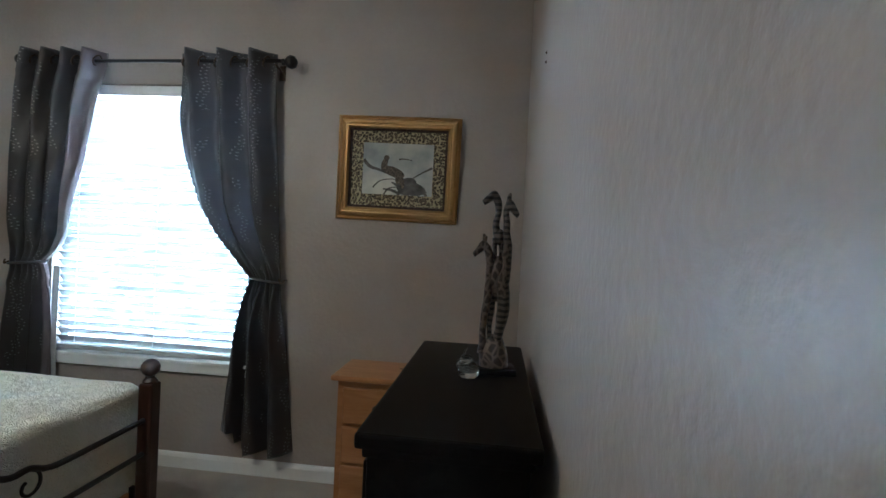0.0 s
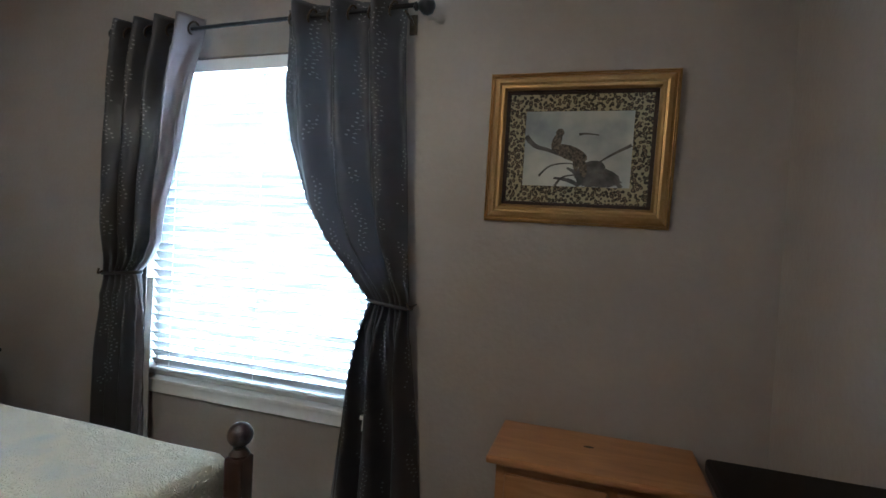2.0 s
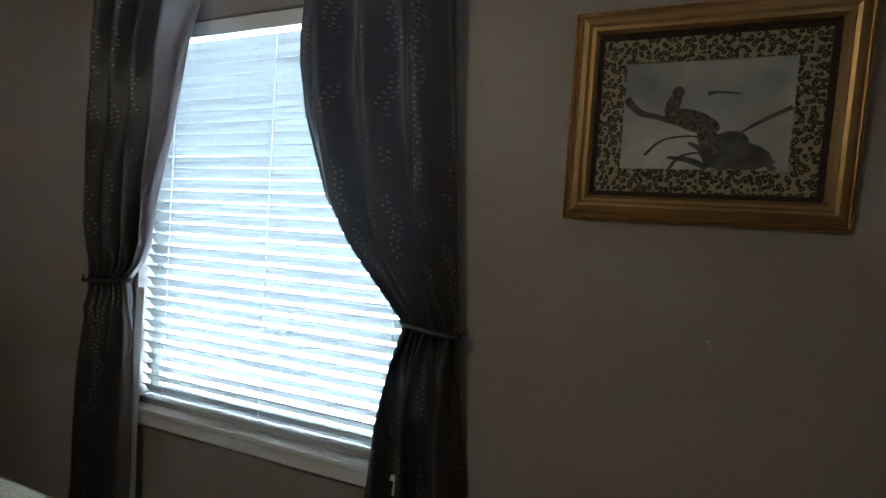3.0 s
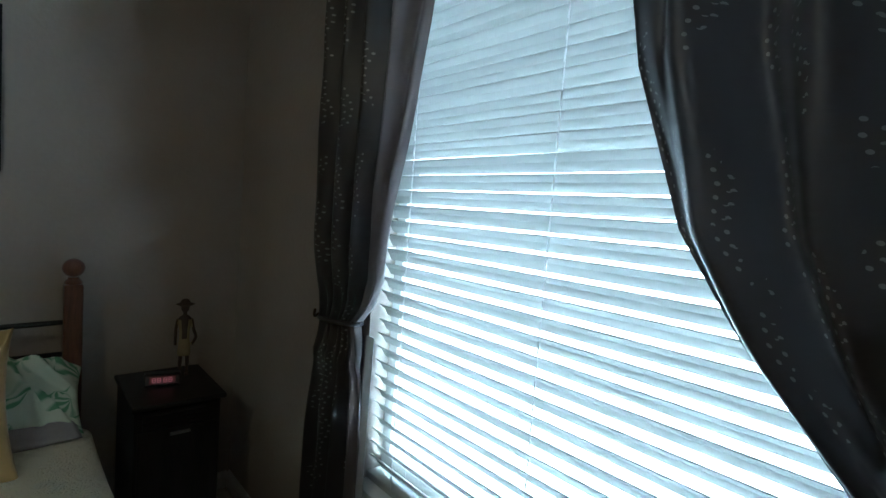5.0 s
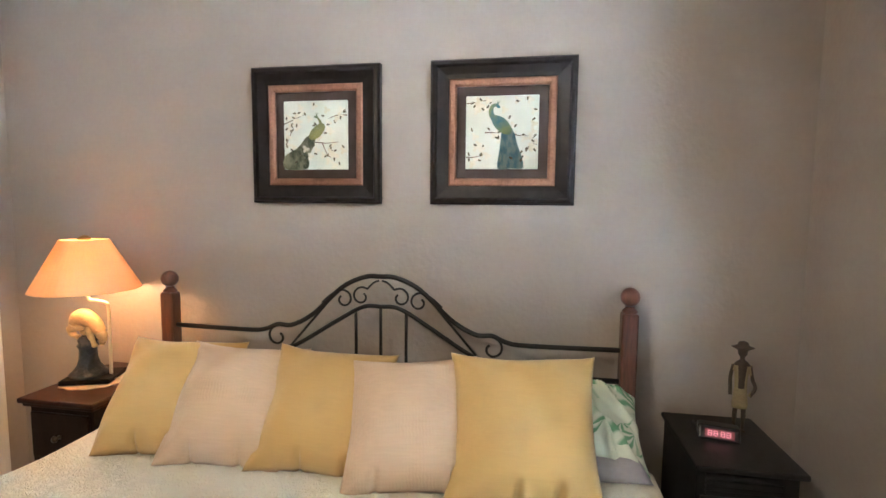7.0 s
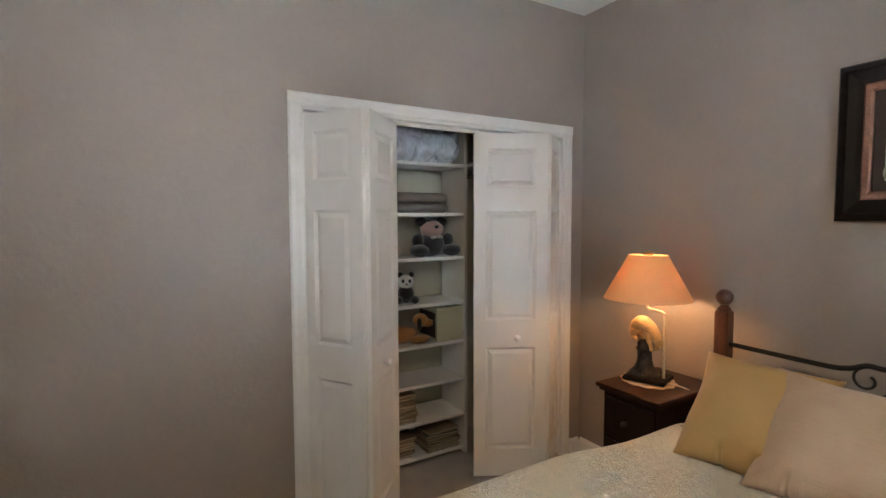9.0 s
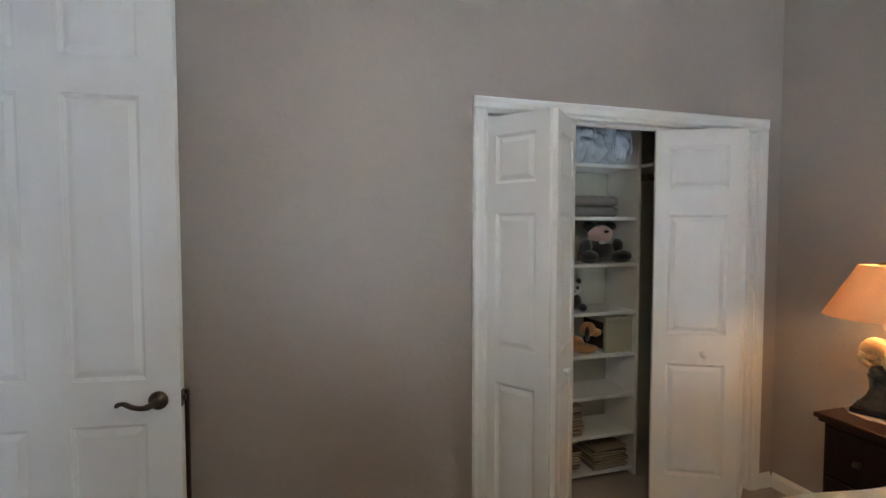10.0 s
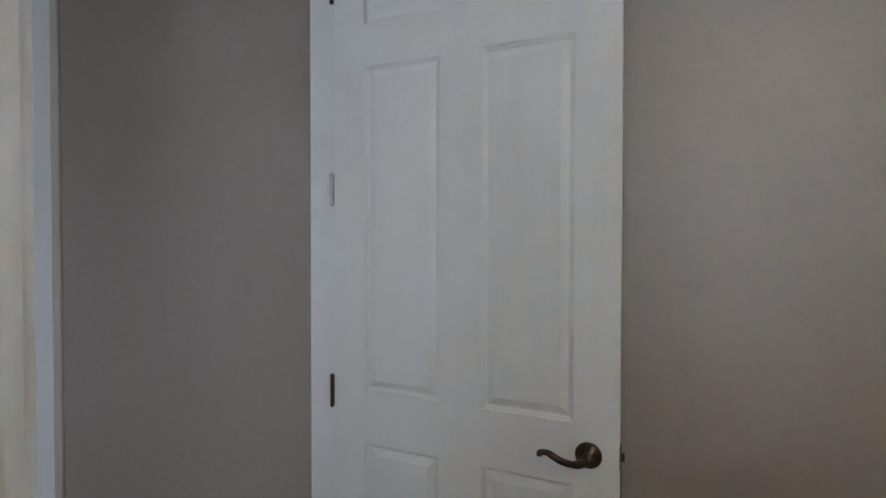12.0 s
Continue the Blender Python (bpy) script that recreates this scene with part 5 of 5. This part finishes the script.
def cushion_mesh(w, h, t, seed, ears=0.12, n=34, wrinkle=0.010, creased=0.0, rumple=0.0):
    bm = bmesh.new()
    grid = {}
    for side in (0, 1):
        for i in range(n + 1):
            for j in range(n + 1):
                edge = i in (0, n) or j in (0, n)
                if side and edge:
                    grid[1, i, j] = grid[0, i, j]
                    continue
                u, v = 2 * i / n - 1, 2 * j / n - 1
                x = w / 2 * u * (1 - ears * (1 - v * v) * abs(u) ** 3)
                z = h / 2 * v * (1 - ears * (1 - u * u) * abs(v) ** 3)
                f = max(0.0, (1 - abs(u) ** 2.6) * (1 - abs(v) ** 2.6)) ** 0.5
                y = (t / 2) * f * (0.85 + 0.25 * (1 - u * u) * (1 - v * v))
                corner = (u * u) * (v * v)
                y += wrinkle * f * noise.noise(Vector((u * 1.8 + seed, v * 1.5, side * 5 + seed)))
                y += wrinkle * 0.25 * f * math.sin(7 * (u - v) + seed) * corner
                pin = max(0.0, -v - 0.55) * 2
                y -= 0.016 * pin * f * max(0.0, math.sin(7 * u + seed * 2)) ** 2
                for cu, cv in ((-1, -1), (1, -1), (-1, 1), (1, 1)):
                    dx, dz = u - cu, v - cv
                    rr = math.hypot(dx, dz)
                    y += wrinkle * 0.22 * f * math.exp(-(rr / 0.55) ** 2) * math.sin(9.5 * math.atan2(dz, dx) + seed * (2.3 + cu) + 1.7 * cv)
                y += wrinkle * 0.30 * f * math.sin(5.0 * u + 2.0 * math.sin(2.2 * v + seed) + seed)
                if rumple:
                    fold = noise.noise(Vector((u * 2.6 + v * 1.4 + seed, v * 0.9 - u * 0.5, seed)))
                    y += rumple * f * (0.5 - min(1.0, abs(fold) * 3.2))
                lift = 0.0
                for pu, pw in ((-0.30 + 0.35 * math.sin(seed * 3), 0.035), (0.42 + 0.16 * math.sin(seed * 5), 0.05)):   # pinched creases along the lower seam
                    g = math.exp(-((u - pu - 0.10 * (v + 1)) / pw) ** 2) * max(0.0, (-v - 0.62) / 0.38) * creased
                    y -= 0.55 * y * g
                    lift += 0.009 * g
                z += lift
                yy = y if side else -y
                yy += 0.012 * noise.noise(Vector((u * 1.2, v * 1.2, seed * 7)))
                grid[side, i, j] = bm.verts.new((x, yy, z + h / 2))
    for side in (0, 1):
        for i in range(n):
            for j in range(n):
                q = [grid[side, i, j], grid[side, i + 1, j], grid[side, i + 1, j + 1], grid[side, i, j + 1]]
                bm.faces.new(q if side == 0 else q[::-1])
    return bm


GOLDSATIN = satin("gold satin", (0.52, 0.335, 0.122), 0.46)
CHAMPAGNE = satin("champagne satin", (0.56, 0.405, 0.275), 0.50, 0.032)



def crinkle(m, period, depth):
    """Fine gathered ribs down a cloth, broken up by noise."""
    nt = m.node_tree
    tc = nt.nodes.new("ShaderNodeTexCoord")
    wv = nt.nodes.new("ShaderNodeTexWave")
    wv.bands_direction = "X"
    wv.inputs["Scale"].default_value, wv.inputs["Distortion"].default_value, wv.inputs["Detail"].default_value = 0.314 / period, 5.0, 3
    wv.inputs["Detail Scale"].default_value = 2.0
    nz = nt.nodes.new("ShaderNodeTexNoise")
    nz.inputs["Scale"].default_value = 9.0
    mul = nt.nodes.new("ShaderNodeMath")
    mul.operation = "MULTIPLY"
    link(nt, tc.outputs["Object"], wv.inputs[0])
    link(nt, tc.outputs["Object"], nz.inputs[0])
    link(nt, wv.outputs[1], mul.inputs[0])
    link(nt, nz.outputs[0], mul.inputs[1])
    bp = nt.nodes.new("ShaderNodeBump")
    bp.inputs["Strength"].default_value, bp.inputs["Distance"].default_value = 0.55, depth
    link(nt, mul.outputs[0], bp.inputs["Height"])
    b = nt.nodes["Principled BSDF"]
    link(nt, b.inputs["Normal"].links[0].from_socket, bp.inputs["Normal"])
    link(nt, bp.outputs[0], b.inputs["Normal"])


crinkle(CHAMPAGNE, 0.010, 0.0012)
dull(GOLDSATIN, 0.22)
dull(CHAMPAGNE, 0.22)


def throw_pillow(x, y, rz, lean, roll, gold, seed, z=BED_TOP - 0.046, size=0.435):
    e = tagged(part("throw_pillow", cushion_mesh(size, size, 0.22, seed, 0.105, 60, 0.024, 1.0), GOLDSATIN if gold else CHAMPAGNE, smooth=True), "plump gold satin throw pillow propped on the bed" if gold else "plump champagne satin throw pillow propped on the bed", "pillow", "row of throw pillows")
    e.matrix_world = Matrix.Translation((x, y, z)) @ pose(0, 0, 0, 0, 0, rz) @ pose(0, 0, 0, -lean, 0, 0) @ pose(0, 0, 0, 0, roll, 0)
    return e


throw_pillow(-3.075, 0.400, 99, 38, 2, True, 1.0)
throw_pillow(-3.055, 0.650, 98, 38, 3, False, 2.0)
throw_pillow(-3.070, 0.960, 96, 38, 4, True, 3.0)
throw_pillow(-3.030, 1.300, 97, 38, -3, False, 4.0)
throw_pillow(-3.020, 1.625, 92, 36, -1, True, 5.0, size=0.465)


def palm_cloth():
    """White pillowcase with soft green palm fronds that fan out from scattered points."""
    m, nt, b = mat("palm leaf pillowcase")
    tc = nt.nodes.new("ShaderNodeTexCoord")
    warp = nt.nodes.new("ShaderNodeTexNoise")
    warp.inputs["Scale"].default_value = 6
    mp = nt.nodes.new("ShaderNodeVectorMath")
    mp.operation = "MULTIPLY_ADD"
    mp.inputs[1].default_value = (0.10, 0.0, 0.10)
    flatten = nt.nodes.new("ShaderNodeVectorMath")
    flatten.operation = "MULTIPLY"
    flatten.inputs[1].default_value = (1, 0, 1)
    link(nt, tc.outputs["Object"], warp.inputs[0])
    link(nt, tc.outputs["Object"], flatten.inputs[0])
    link(nt, warp.outputs[1], mp.inputs[0])
    link(nt, flatten.outputs[0], mp.inputs[2])
    vor = nt.nodes.new("ShaderNodeTexVoronoi")
    vor.inputs["Scale"].default_value = 7.5
    link(nt, mp.outputs[0], vor.inputs[0])
    off = nt.nodes.new("ShaderNodeVectorMath")
    off.operation = "SUBTRACT"
    link(nt, mp.outputs[0], off.inputs[0])
    link(nt, vor.outputs["Position"], off.inputs[1])
    xyz = nt.nodes.new("ShaderNodeSeparateXYZ")
    link(nt, off.outputs[0], xyz.inputs[0])

    def op(kind, a, c=0.0):
        n = nt.nodes.new("ShaderNodeMath")
        n.operation = kind
        for k, v in enumerate((a, c)):
            if isinstance(v, (int, float)):
                n.inputs[k].default_value = v
            else:
                link(nt, v, n.inputs[k])
        return n.outputs[0]
    ray = op("SINE", op("MULTIPLY", op("ARCTAN2", xyz.outputs[2], xyz.outputs[0]), 9.0))
    fan = op("SINE", op("ADD", op("ARCTAN2", xyz.outputs[2], xyz.outputs[0]), op("MULTIPLY", vor.outputs["Color"], 6.0)))
    leaf = op("MULTIPLY", op("ADD", op("MULTIPLY", ray, 0.5), 0.5), op("MAXIMUM", op("ADD", fan, 0.35), 0.0))
    r = nt.nodes.new("ShaderNodeValToRGB")
    r.color_ramp.elements[0].position, r.color_ramp.elements[1].position = 0.18, 0.85
    r.color_ramp.elements[0].color, r.color_ramp.elements[1].color = (0.66, 0.72, 0.58, 1), (0.17, 0.38, 0.21, 1)
    link(nt, leaf, r.inputs[0])
    link(nt, r.outputs[0], b.inputs["Base Color"])
    b.inputs["Roughness"].default_value = 0.7
    bp = nt.nodes.new("ShaderNodeBump")
    bp.inputs["Strength"].default_value, bp.inputs["Distance"].default_value = 0.5, 0.01
    link(nt, warp.outputs[0], bp.inputs["Height"])
    link(nt, bp.outputs[0], b.inputs["Normal"])
    return m


PALM = palm_cloth()
for y, s in ((1.745, 3.3), (0.95, 6.1), (0.40, 8.2)):
    e = tagged(part("bed_pillow", cushion_mesh(0.56 if y > 1.5 else 0.66, 0.40, 0.19 if y > 1.5 else 0.14, s, 0.06, 60, 0.045 if y > 1.5 else 0.02, 0.0, 0.045 if y > 1.5 else 0.0), PALM if y > 1.5 else surface("ivory pillowcase", (0.60, 0.57, 0.48), 0.8, vary=0.04, bump=0.2), smooth=True),
               "bed pillow in a palm-leaf print case" if y > 1.5 else "bed pillow in a plain ivory case", "pillow", "bed pillows at the headboard")
    e.matrix_world = Matrix.Translation((-3.27, y, BED_TOP + (0.008 if y > 1.5 else -0.032))) @ pose(0, 0, 0, 0, 0, 90) @ pose(0, 0, 0, 0, 11 if y > 1.5 else 0, 0) @ pose(0, 0, 0, -71, 0, 0)

flat_pillow = tagged(part("bed_pillow", cushion_mesh(0.62, 0.38, 0.09, 4.4, 0.03), surface("lilac grey pillowcase", (0.34, 0.32, 0.34), 0.8, vary=0.04, bump=0.2), smooth=True), "flat lilac-grey bed pillow under the palm-print pillow", "pillow", "bed pillows at the headboard")
flat_pillow.matrix_world = Matrix.Translation((-3.20, 1.70, 0.668)) @ pose(0, 0, 0, 0, 0, 90) @ pose(0, 0, 0, -86, 0, 0)

# ---- nightstands ----
ns = base("nightstand", pose(-3.535, 2.312, 0.030), "black wooden nightstand with a louvred front", "nightstand", "nightstands")
part("top", boxes((-0.185, 0.232, -0.152, 0.176, 0.645, 0.664), bevel=0.005), NIGHTBLACK, ns)
part("body", boxes((-0.178, 0.205, -0.140, 0.160, 0.0, 0.6445), bevel=0.003), NIGHTBLACK, ns)
part("plinth", boxes((-0.180, 0.211, -0.146, 0.166, -0.030, -0.0005)), NIGHTBLACK, ns)
for i, z in enumerate((0.625, 0.605, 0.588, 0.572)):
    lv = boxes((-0.011, 0.011, -0.110, 0.110, -0.002, 0.002), bevel=0.0008)
    bmesh.ops.transform(lv, matrix=pose(0.213, -0.005, z, 0, 32, 0), verts=lv.verts)
    part("louvre", lv, NIGHTBLACK, ns)
part("door", boxes((0.2105, 0.222, -0.130, 0.150, 0.06, 0.560), bevel=0.004), NIGHTBLACK, ns)
part("pull", boxes((0.2225, 0.234, -0.025, 0.045, 0.535, 0.545), bevel=0.002), surface("dull steel", (0.4, 0.4, 0.4), 0.35, 0.9), ns, "dull steel pull")

nl = base("nightstand", pose(-3.555, -0.215, 0), "dark mahogany nightstand with a moulded top", "nightstand", "nightstands")
part("top", boxes((-0.220, 0.258, -0.190, 0.165, 0.688, 0.710), bevel=0.006), MAHOGANY, nl)
part("top_moulding", boxes((-0.210, 0.245, -0.178, 0.153, 0.672, 0.6875), bevel=0.005), MAHOGANY, nl)
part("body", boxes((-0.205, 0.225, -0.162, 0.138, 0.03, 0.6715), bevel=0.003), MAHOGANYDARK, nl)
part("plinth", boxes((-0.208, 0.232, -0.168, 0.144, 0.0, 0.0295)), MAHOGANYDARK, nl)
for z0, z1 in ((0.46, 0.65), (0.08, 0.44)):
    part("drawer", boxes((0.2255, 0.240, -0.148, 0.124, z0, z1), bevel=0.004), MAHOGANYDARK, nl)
    kb = lathe(bmesh.new(), [(0.009, 0), (0.006, 0.010), (0.014, 0.020), (0.012, 0.028), (0.002, 0.03)], 14)
    bmesh.ops.transform(kb, matrix=pose(0.240, -0.012, (z0 + z1) / 2, 0, 90, 0), verts=kb.verts)
    part("knob", kb, BRONZE, nl, smooth=True)

ck = base("alarm_clock", pose(-3.520, 2.300, 0.6945, 0, 0, 78), "small black alarm clock with a red lit display", "clock")
cb = boxes((-0.066, 0.066, -0.032, 0.032, 0.0, 0.046), bevel=0.008)
for v in cb.verts:
    if v.co.z > 0.02:
        v.co.y = v.co.y * 0.72 + 0.010
part("case", cb, surface("black plastic", (0.015, 0.015, 0.017), 0.3, vary=0.05), ck, smooth=False)
dsp = boxes((-0.046, 0.046, -0.0012, 0.0, -0.014, 0.014))
bmesh.ops.transform(dsp, matrix=pose(0, -0.0258, 0.025, -18, 0, 0), verts=dsp.verts)
part("display", dsp, glow("red display", (0.75, 0.10, 0.10), 0.05, 0.03), ck, "dim red display")
dg = bmesh.new()
for k, x in enumerate((-0.030, -0.012, 0.010, 0.028)):
    for z in (-0.008, 0.0, 0.008):
        box(dg, x - 0.005, x + 0.005, -0.0022, -0.0014, z - 0.0012, z + 0.0012)
    for sx in (-0.0055, 0.0055):
        box(dg, x + sx - 0.0011, x + sx + 0.0011, -0.0022, -0.0014, -0.008, 0.008)
bmesh.ops.transform(dg, matrix=pose(0, -0.0258, 0.025, -18, 0, 0), verts=dg.verts)
part("digits", dg, glow("bright red digits", (1.0, 0.30, 0.32), 0.32, 0.05), ck)
part("clock_cord", tube(bmesh.new(), spline([(-0.03, 0.034, 0.008), (-0.06, 0.07, 0.004), (-0.07, 0.12, 0.004)], 5), 0.002, 6), IRON, ck)

# standing figure with a wide hat: one plain carved mesh
fg = bmesh.new()
for s in (-1, 1):
    tube(fg, spline([(s * 0.013, 0, 0.0), (s * 0.014, 0, 0.05), (s * 0.012, 0, 0.10)], 4), [0.006] * 4 + [0.008] * 5, 10)
    tube(fg, spline([(s * 0.026, 0, 0.245), (s * 0.034, 0, 0.20), (s * (0.034 if s < 0 else 0.044), -0.006, 0.165), (s * (0.034 if s < 0 else 0.026), -0.014, 0.135)], 4), 0.0065, 8)
    box(fg, s * 0.013 - 0.008, s * 0.013 + 0.008, -0.020, 0.008, 0.0, 0.008, 0.003)
lathe(fg, [(0.024, 0.085), (0.026, 0.10), (0.020, 0.16), (0.020, 0.19), (0.028, 0.245), (0.018, 0.258), (0.008, 0.265), (0.008, 0.275), (0.015, 0.285), (0.017, 0.300), (0.035, 0.309), (0.038, 0.312), (0.020, 0.318), (0.015, 0.330), (0.004, 0.334)], 18, (0, 0, 0), (1, 0.62, 1))
fig = tagged(part("standing_statue", fg, surface("dark carved wood", (0.045, 0.026, 0.016), 0.5, vary=0.15, grain=90, bump=0.3), smooth=True), "slim dark wooden statue in pale tunic and hat", "statue")
fig.data.materials.append(surface("sand coloured tunic", (0.30, 0.24, 0.13), 0.8, vary=0.1, grain=150, bump=0.3))
for p in fig.data.polygons:
    c = p.center
    if 0.085 < c.z < 0.250 and abs(c.x) < 0.0285 and not (c.y < -0.005 and abs(c.x) < 0.010 and c.z > 0.17):
        p.material_index = 1
fig.matrix_world = pose(-3.600, 2.395, 0.6945, 0, 0, 78)

# ---- table lamp ----
LX, LY = -3.535, -0.290
lamp = base("table_lamp", pose(LX, LY, 0.7115), "table lamp with cream cone shade over a carved bear base, lit", "lamp")
# cream cloth coloured orange: the bulb's warm glow is part of the base colour
SHADE = surface("cream lamp shade tinted by glow", (0.86, 0.56, 0.26), 0.8, vary=0.03, scale=5, grain=150, bump=0.1, translucent=0.22)
sh = bmesh.new()
lo, hi = [], []
rings = []
for r, z in ((0.210, 0.408), (0.178, 0.468), (0.138, 0.543), (0.092, 0.628), (0.088, 0.628), (0.134, 0.543), (0.174, 0.468), (0.206, 0.408)):
    rings.append([sh.verts.new((r * math.cos(a) - 0.015, r * math.sin(a) - 0.015, z)) for a in (2 * math.pi * k / 48 for k in range(48))])
for a, b in zip(rings, rings[1:] + rings[:1]):
    for i in range(48):
        sh.faces.new((a[i], a[(i + 1) % 48], b[(i + 1) % 48], b[i]))
part("shade", sh, SHADE, lamp, "cream fabric cone shade, warm glow put into its orange colour", smooth=False)
part("finial", lathe(bmesh.new(), [(0.020, 0.624), (0.027, 0.628), (0.025, 0.636), (0.014, 0.643), (0.004, 0.647)], 16, (-0.015, -0.015, 0)), GOLD, lamp, smooth=True)
IVORY = surface("ivory painted metal", (0.66, 0.60, 0.46), 0.4, vary=0.04)
part("stem", tube(bmesh.new(), spline([(-0.02, 0.082, 0.026), (-0.02, 0.084, 0.20), (-0.02, 0.084, 0.325), (-0.019, 0.070, 0.348), (-0.016, 0.030, 0.356), (-0.015, -0.005, 0.360), (-0.015, -0.015, 0.385), (-0.015, -0.015, 0.42)], 6), 0.0075, 10), IVORY, lamp, "ivory crooked stem", smooth=True)
part("spider", tube(tube(bmesh.new(), [(-0.105, -0.015, 0.617), (0.075, -0.015, 0.617)], 0.002, 6), [(-0.015, -0.105, 0.617), (-0.015, 0.075, 0.617)], 0.002, 6), IVORY, lamp)
part("harp", tube(bmesh.new(), spline([(-0.015, -0.015, 0.42), (-0.015, 0.028, 0.45), (-0.015, 0.032, 0.53), (-0.015, -0.015, 0.618)], 6), 0.002, 6), IVORY, lamp)
part("bulb", lathe(bmesh.new(), [(0.012, 0.41), (0.014, 0.43), (0.028, 0.47), (0.030, 0.49), (0.022, 0.515), (0.004, 0.525)], 16, (-0.015, -0.015, 0)), glow("warm lamp bulb", (1.0, 0.60, 0.28), LAMP_GLOW), lamp, "lit warm bulb", smooth=True)
SLATE = surface("blue-grey carved rock", (0.035, 0.040, 0.046), 0.5, vary=0.25, scale=30, grain=90, bump=0.8, depth=0.006)
rk = bmesh.new()
lathe(rk, [(0.074, 0.022), (0.076, 0.034), (0.060, 0.048), (0.044, 0.070), (0.036, 0.100), (0.034, 0.140), (0.038, 0.150), (0.042, 0.158), (0.034, 0.168), (0.038, 0.180), (0.032, 0.196), (0.008, 0.202)], 26, (0.0, -0.012, 0), (1.0, 1.0, 1))
for v in rk.verts:
    v.co += Vector((1, 1, 0.3)) * 0.012 * noise.noise(v.co * 28)
part("rock", rk, SLATE, lamp, "blue-grey carved rock", smooth=True)
pl = boxes((-0.085, 0.085, -0.10, 0.10, 0.0045, 0.026), bevel=0.006)
bmesh.ops.transform(pl, matrix=pose(0, 0.01, 0, 0, 0, 20), verts=pl.verts)
part("plinth", pl, BLACKWOOD, lamp)
br_ = bmesh.new()
tube(br_, spline([(0.0, -0.062, 0.222), (0.0, -0.060, 0.262), (0.0, -0.030, 0.284), (0.0, 0.010, 0.268), (0.0, 0.042, 0.238), (0.0, 0.058, 0.214)], 6), [0.020 + 0.017 * math.sin(math.pi * min(1.0, 0.12 + k / 34)) for k in range(31)], 14)
ball(br_, (0.0, 0.062, 0.208), (0.023, 0.025, 0.024), 2)
ball(br_, (0.0, 0.074, 0.190), (0.012, 0.014, 0.016), 2)
for sx in (-1, 1):
    ball(br_, (sx * 0.020, 0.058, 0.232), (0.008, 0.006, 0.009), 1)
    tube(br_, spline([(sx * 0.020, -0.056, 0.248), (sx * 0.026, -0.066, 0.222), (sx * 0.024, -0.050, 0.205), (sx * 0.022, -0.030, 0.198)], 4), [0.022] * 4 + [0.015] * 4 + [0.011] * 5, 10)
    tube(br_, spline([(sx * 0.020, 0.020, 0.245), (sx * 0.024, 0.026, 0.215), (sx * 0.022, 0.036, 0.190), (sx * 0.020, 0.042, 0.168)], 4), [0.017] * 4 + [0.013] * 4 + [0.010] * 5, 10)
    ball(br_, (sx * 0.020, 0.044, 0.164), (0.012, 0.014, 0.010), 2)
part("carved_bear", br_, surface("cream glazed carving", (0.58, 0.42, 0.20), 0.45, vary=0.08, scale=20, bump=0.2), lamp, "cream carved bear climbing down", smooth=True)
part("lamp_cord", tube(bmesh.new(), spline([(0.0, 0.10, 0.012), (-0.03, 0.18, 0.006), (-0.06, 0.225, -0.03), (-0.09, 0.24, -0.16), (-0.13, 0.25, -0.40)], 6), 0.0022, 6), IVORY, lamp)
dl = bmesh.new()
rim = []
for k in range(72):
    a = 2 * math.pi * k / 72
    rr = 1 + 0.035 * math.cos(12 * a)
    rim.append((0.12 * rr * math.cos(a), 0.135 * rr * math.sin(a)))
va = [dl.verts.new((x, y, 0.0)) for x, y in rim]
vb = [dl.verts.new((x, y, 0.0032)) for x, y in rim]
for k in range(72):
    dl.faces.new((va[k], va[(k + 1) % 72], vb[(k + 1) % 72], vb[k]))
dl.faces.new(vb)
dl.faces.new(va[::-1])
doily = tagged(part("doily", dl, surface("cream crochet", (0.55, 0.44, 0.32), 0.9, vary=0.15, grain=160, bump=1.0, depth=0.004)), "cream crocheted scalloped doily under the lamp", "doily")
doily.matrix_world = pose(LX + 0.005, LY + 0.015, 0.7106)

# ---- ceiling light ----
cl = base("ceiling_light", pose(-1.66, 0.92, ZC), "warm lit alabaster bowl ceiling light", "ceiling light")
part("canopy", lathe(bmesh.new(), [(0.075, -0.001), (0.075, -0.012), (0.050, -0.035), (0.015, -0.045)], 28), BRONZE, cl, smooth=True)
part("stem", tube(bmesh.new(), [(0, 0, -0.04), (0, 0, -0.54)], 0.010, 12), BRONZE, cl, smooth=True)
part("bowl", lathe(bmesh.new(), [(0.02, -0.535), (0.135, -0.540), (0.145, -0.550), (0.132, -0.588), (0.095, -0.622), (0.05, -0.640), (0.01, -0.643)], 36), glow("warm alabaster bowl", (1.0, 0.78, 0.50), CEILING_GLOW), cl, "glowing alabaster bowl", smooth=True)
# nails left in the paint
for nail_z in (1.968, 1.938):
    tagged(part("wall_nail", lathe(bmesh.new(), [(0.005, 0), (0.004, 0.004), (0.001, 0.005)], 10), BRONZE), "small bronze nail in the painted wall", "nail").matrix_world = pose(XE, 1.72, nail_z, 0, -90, 0)
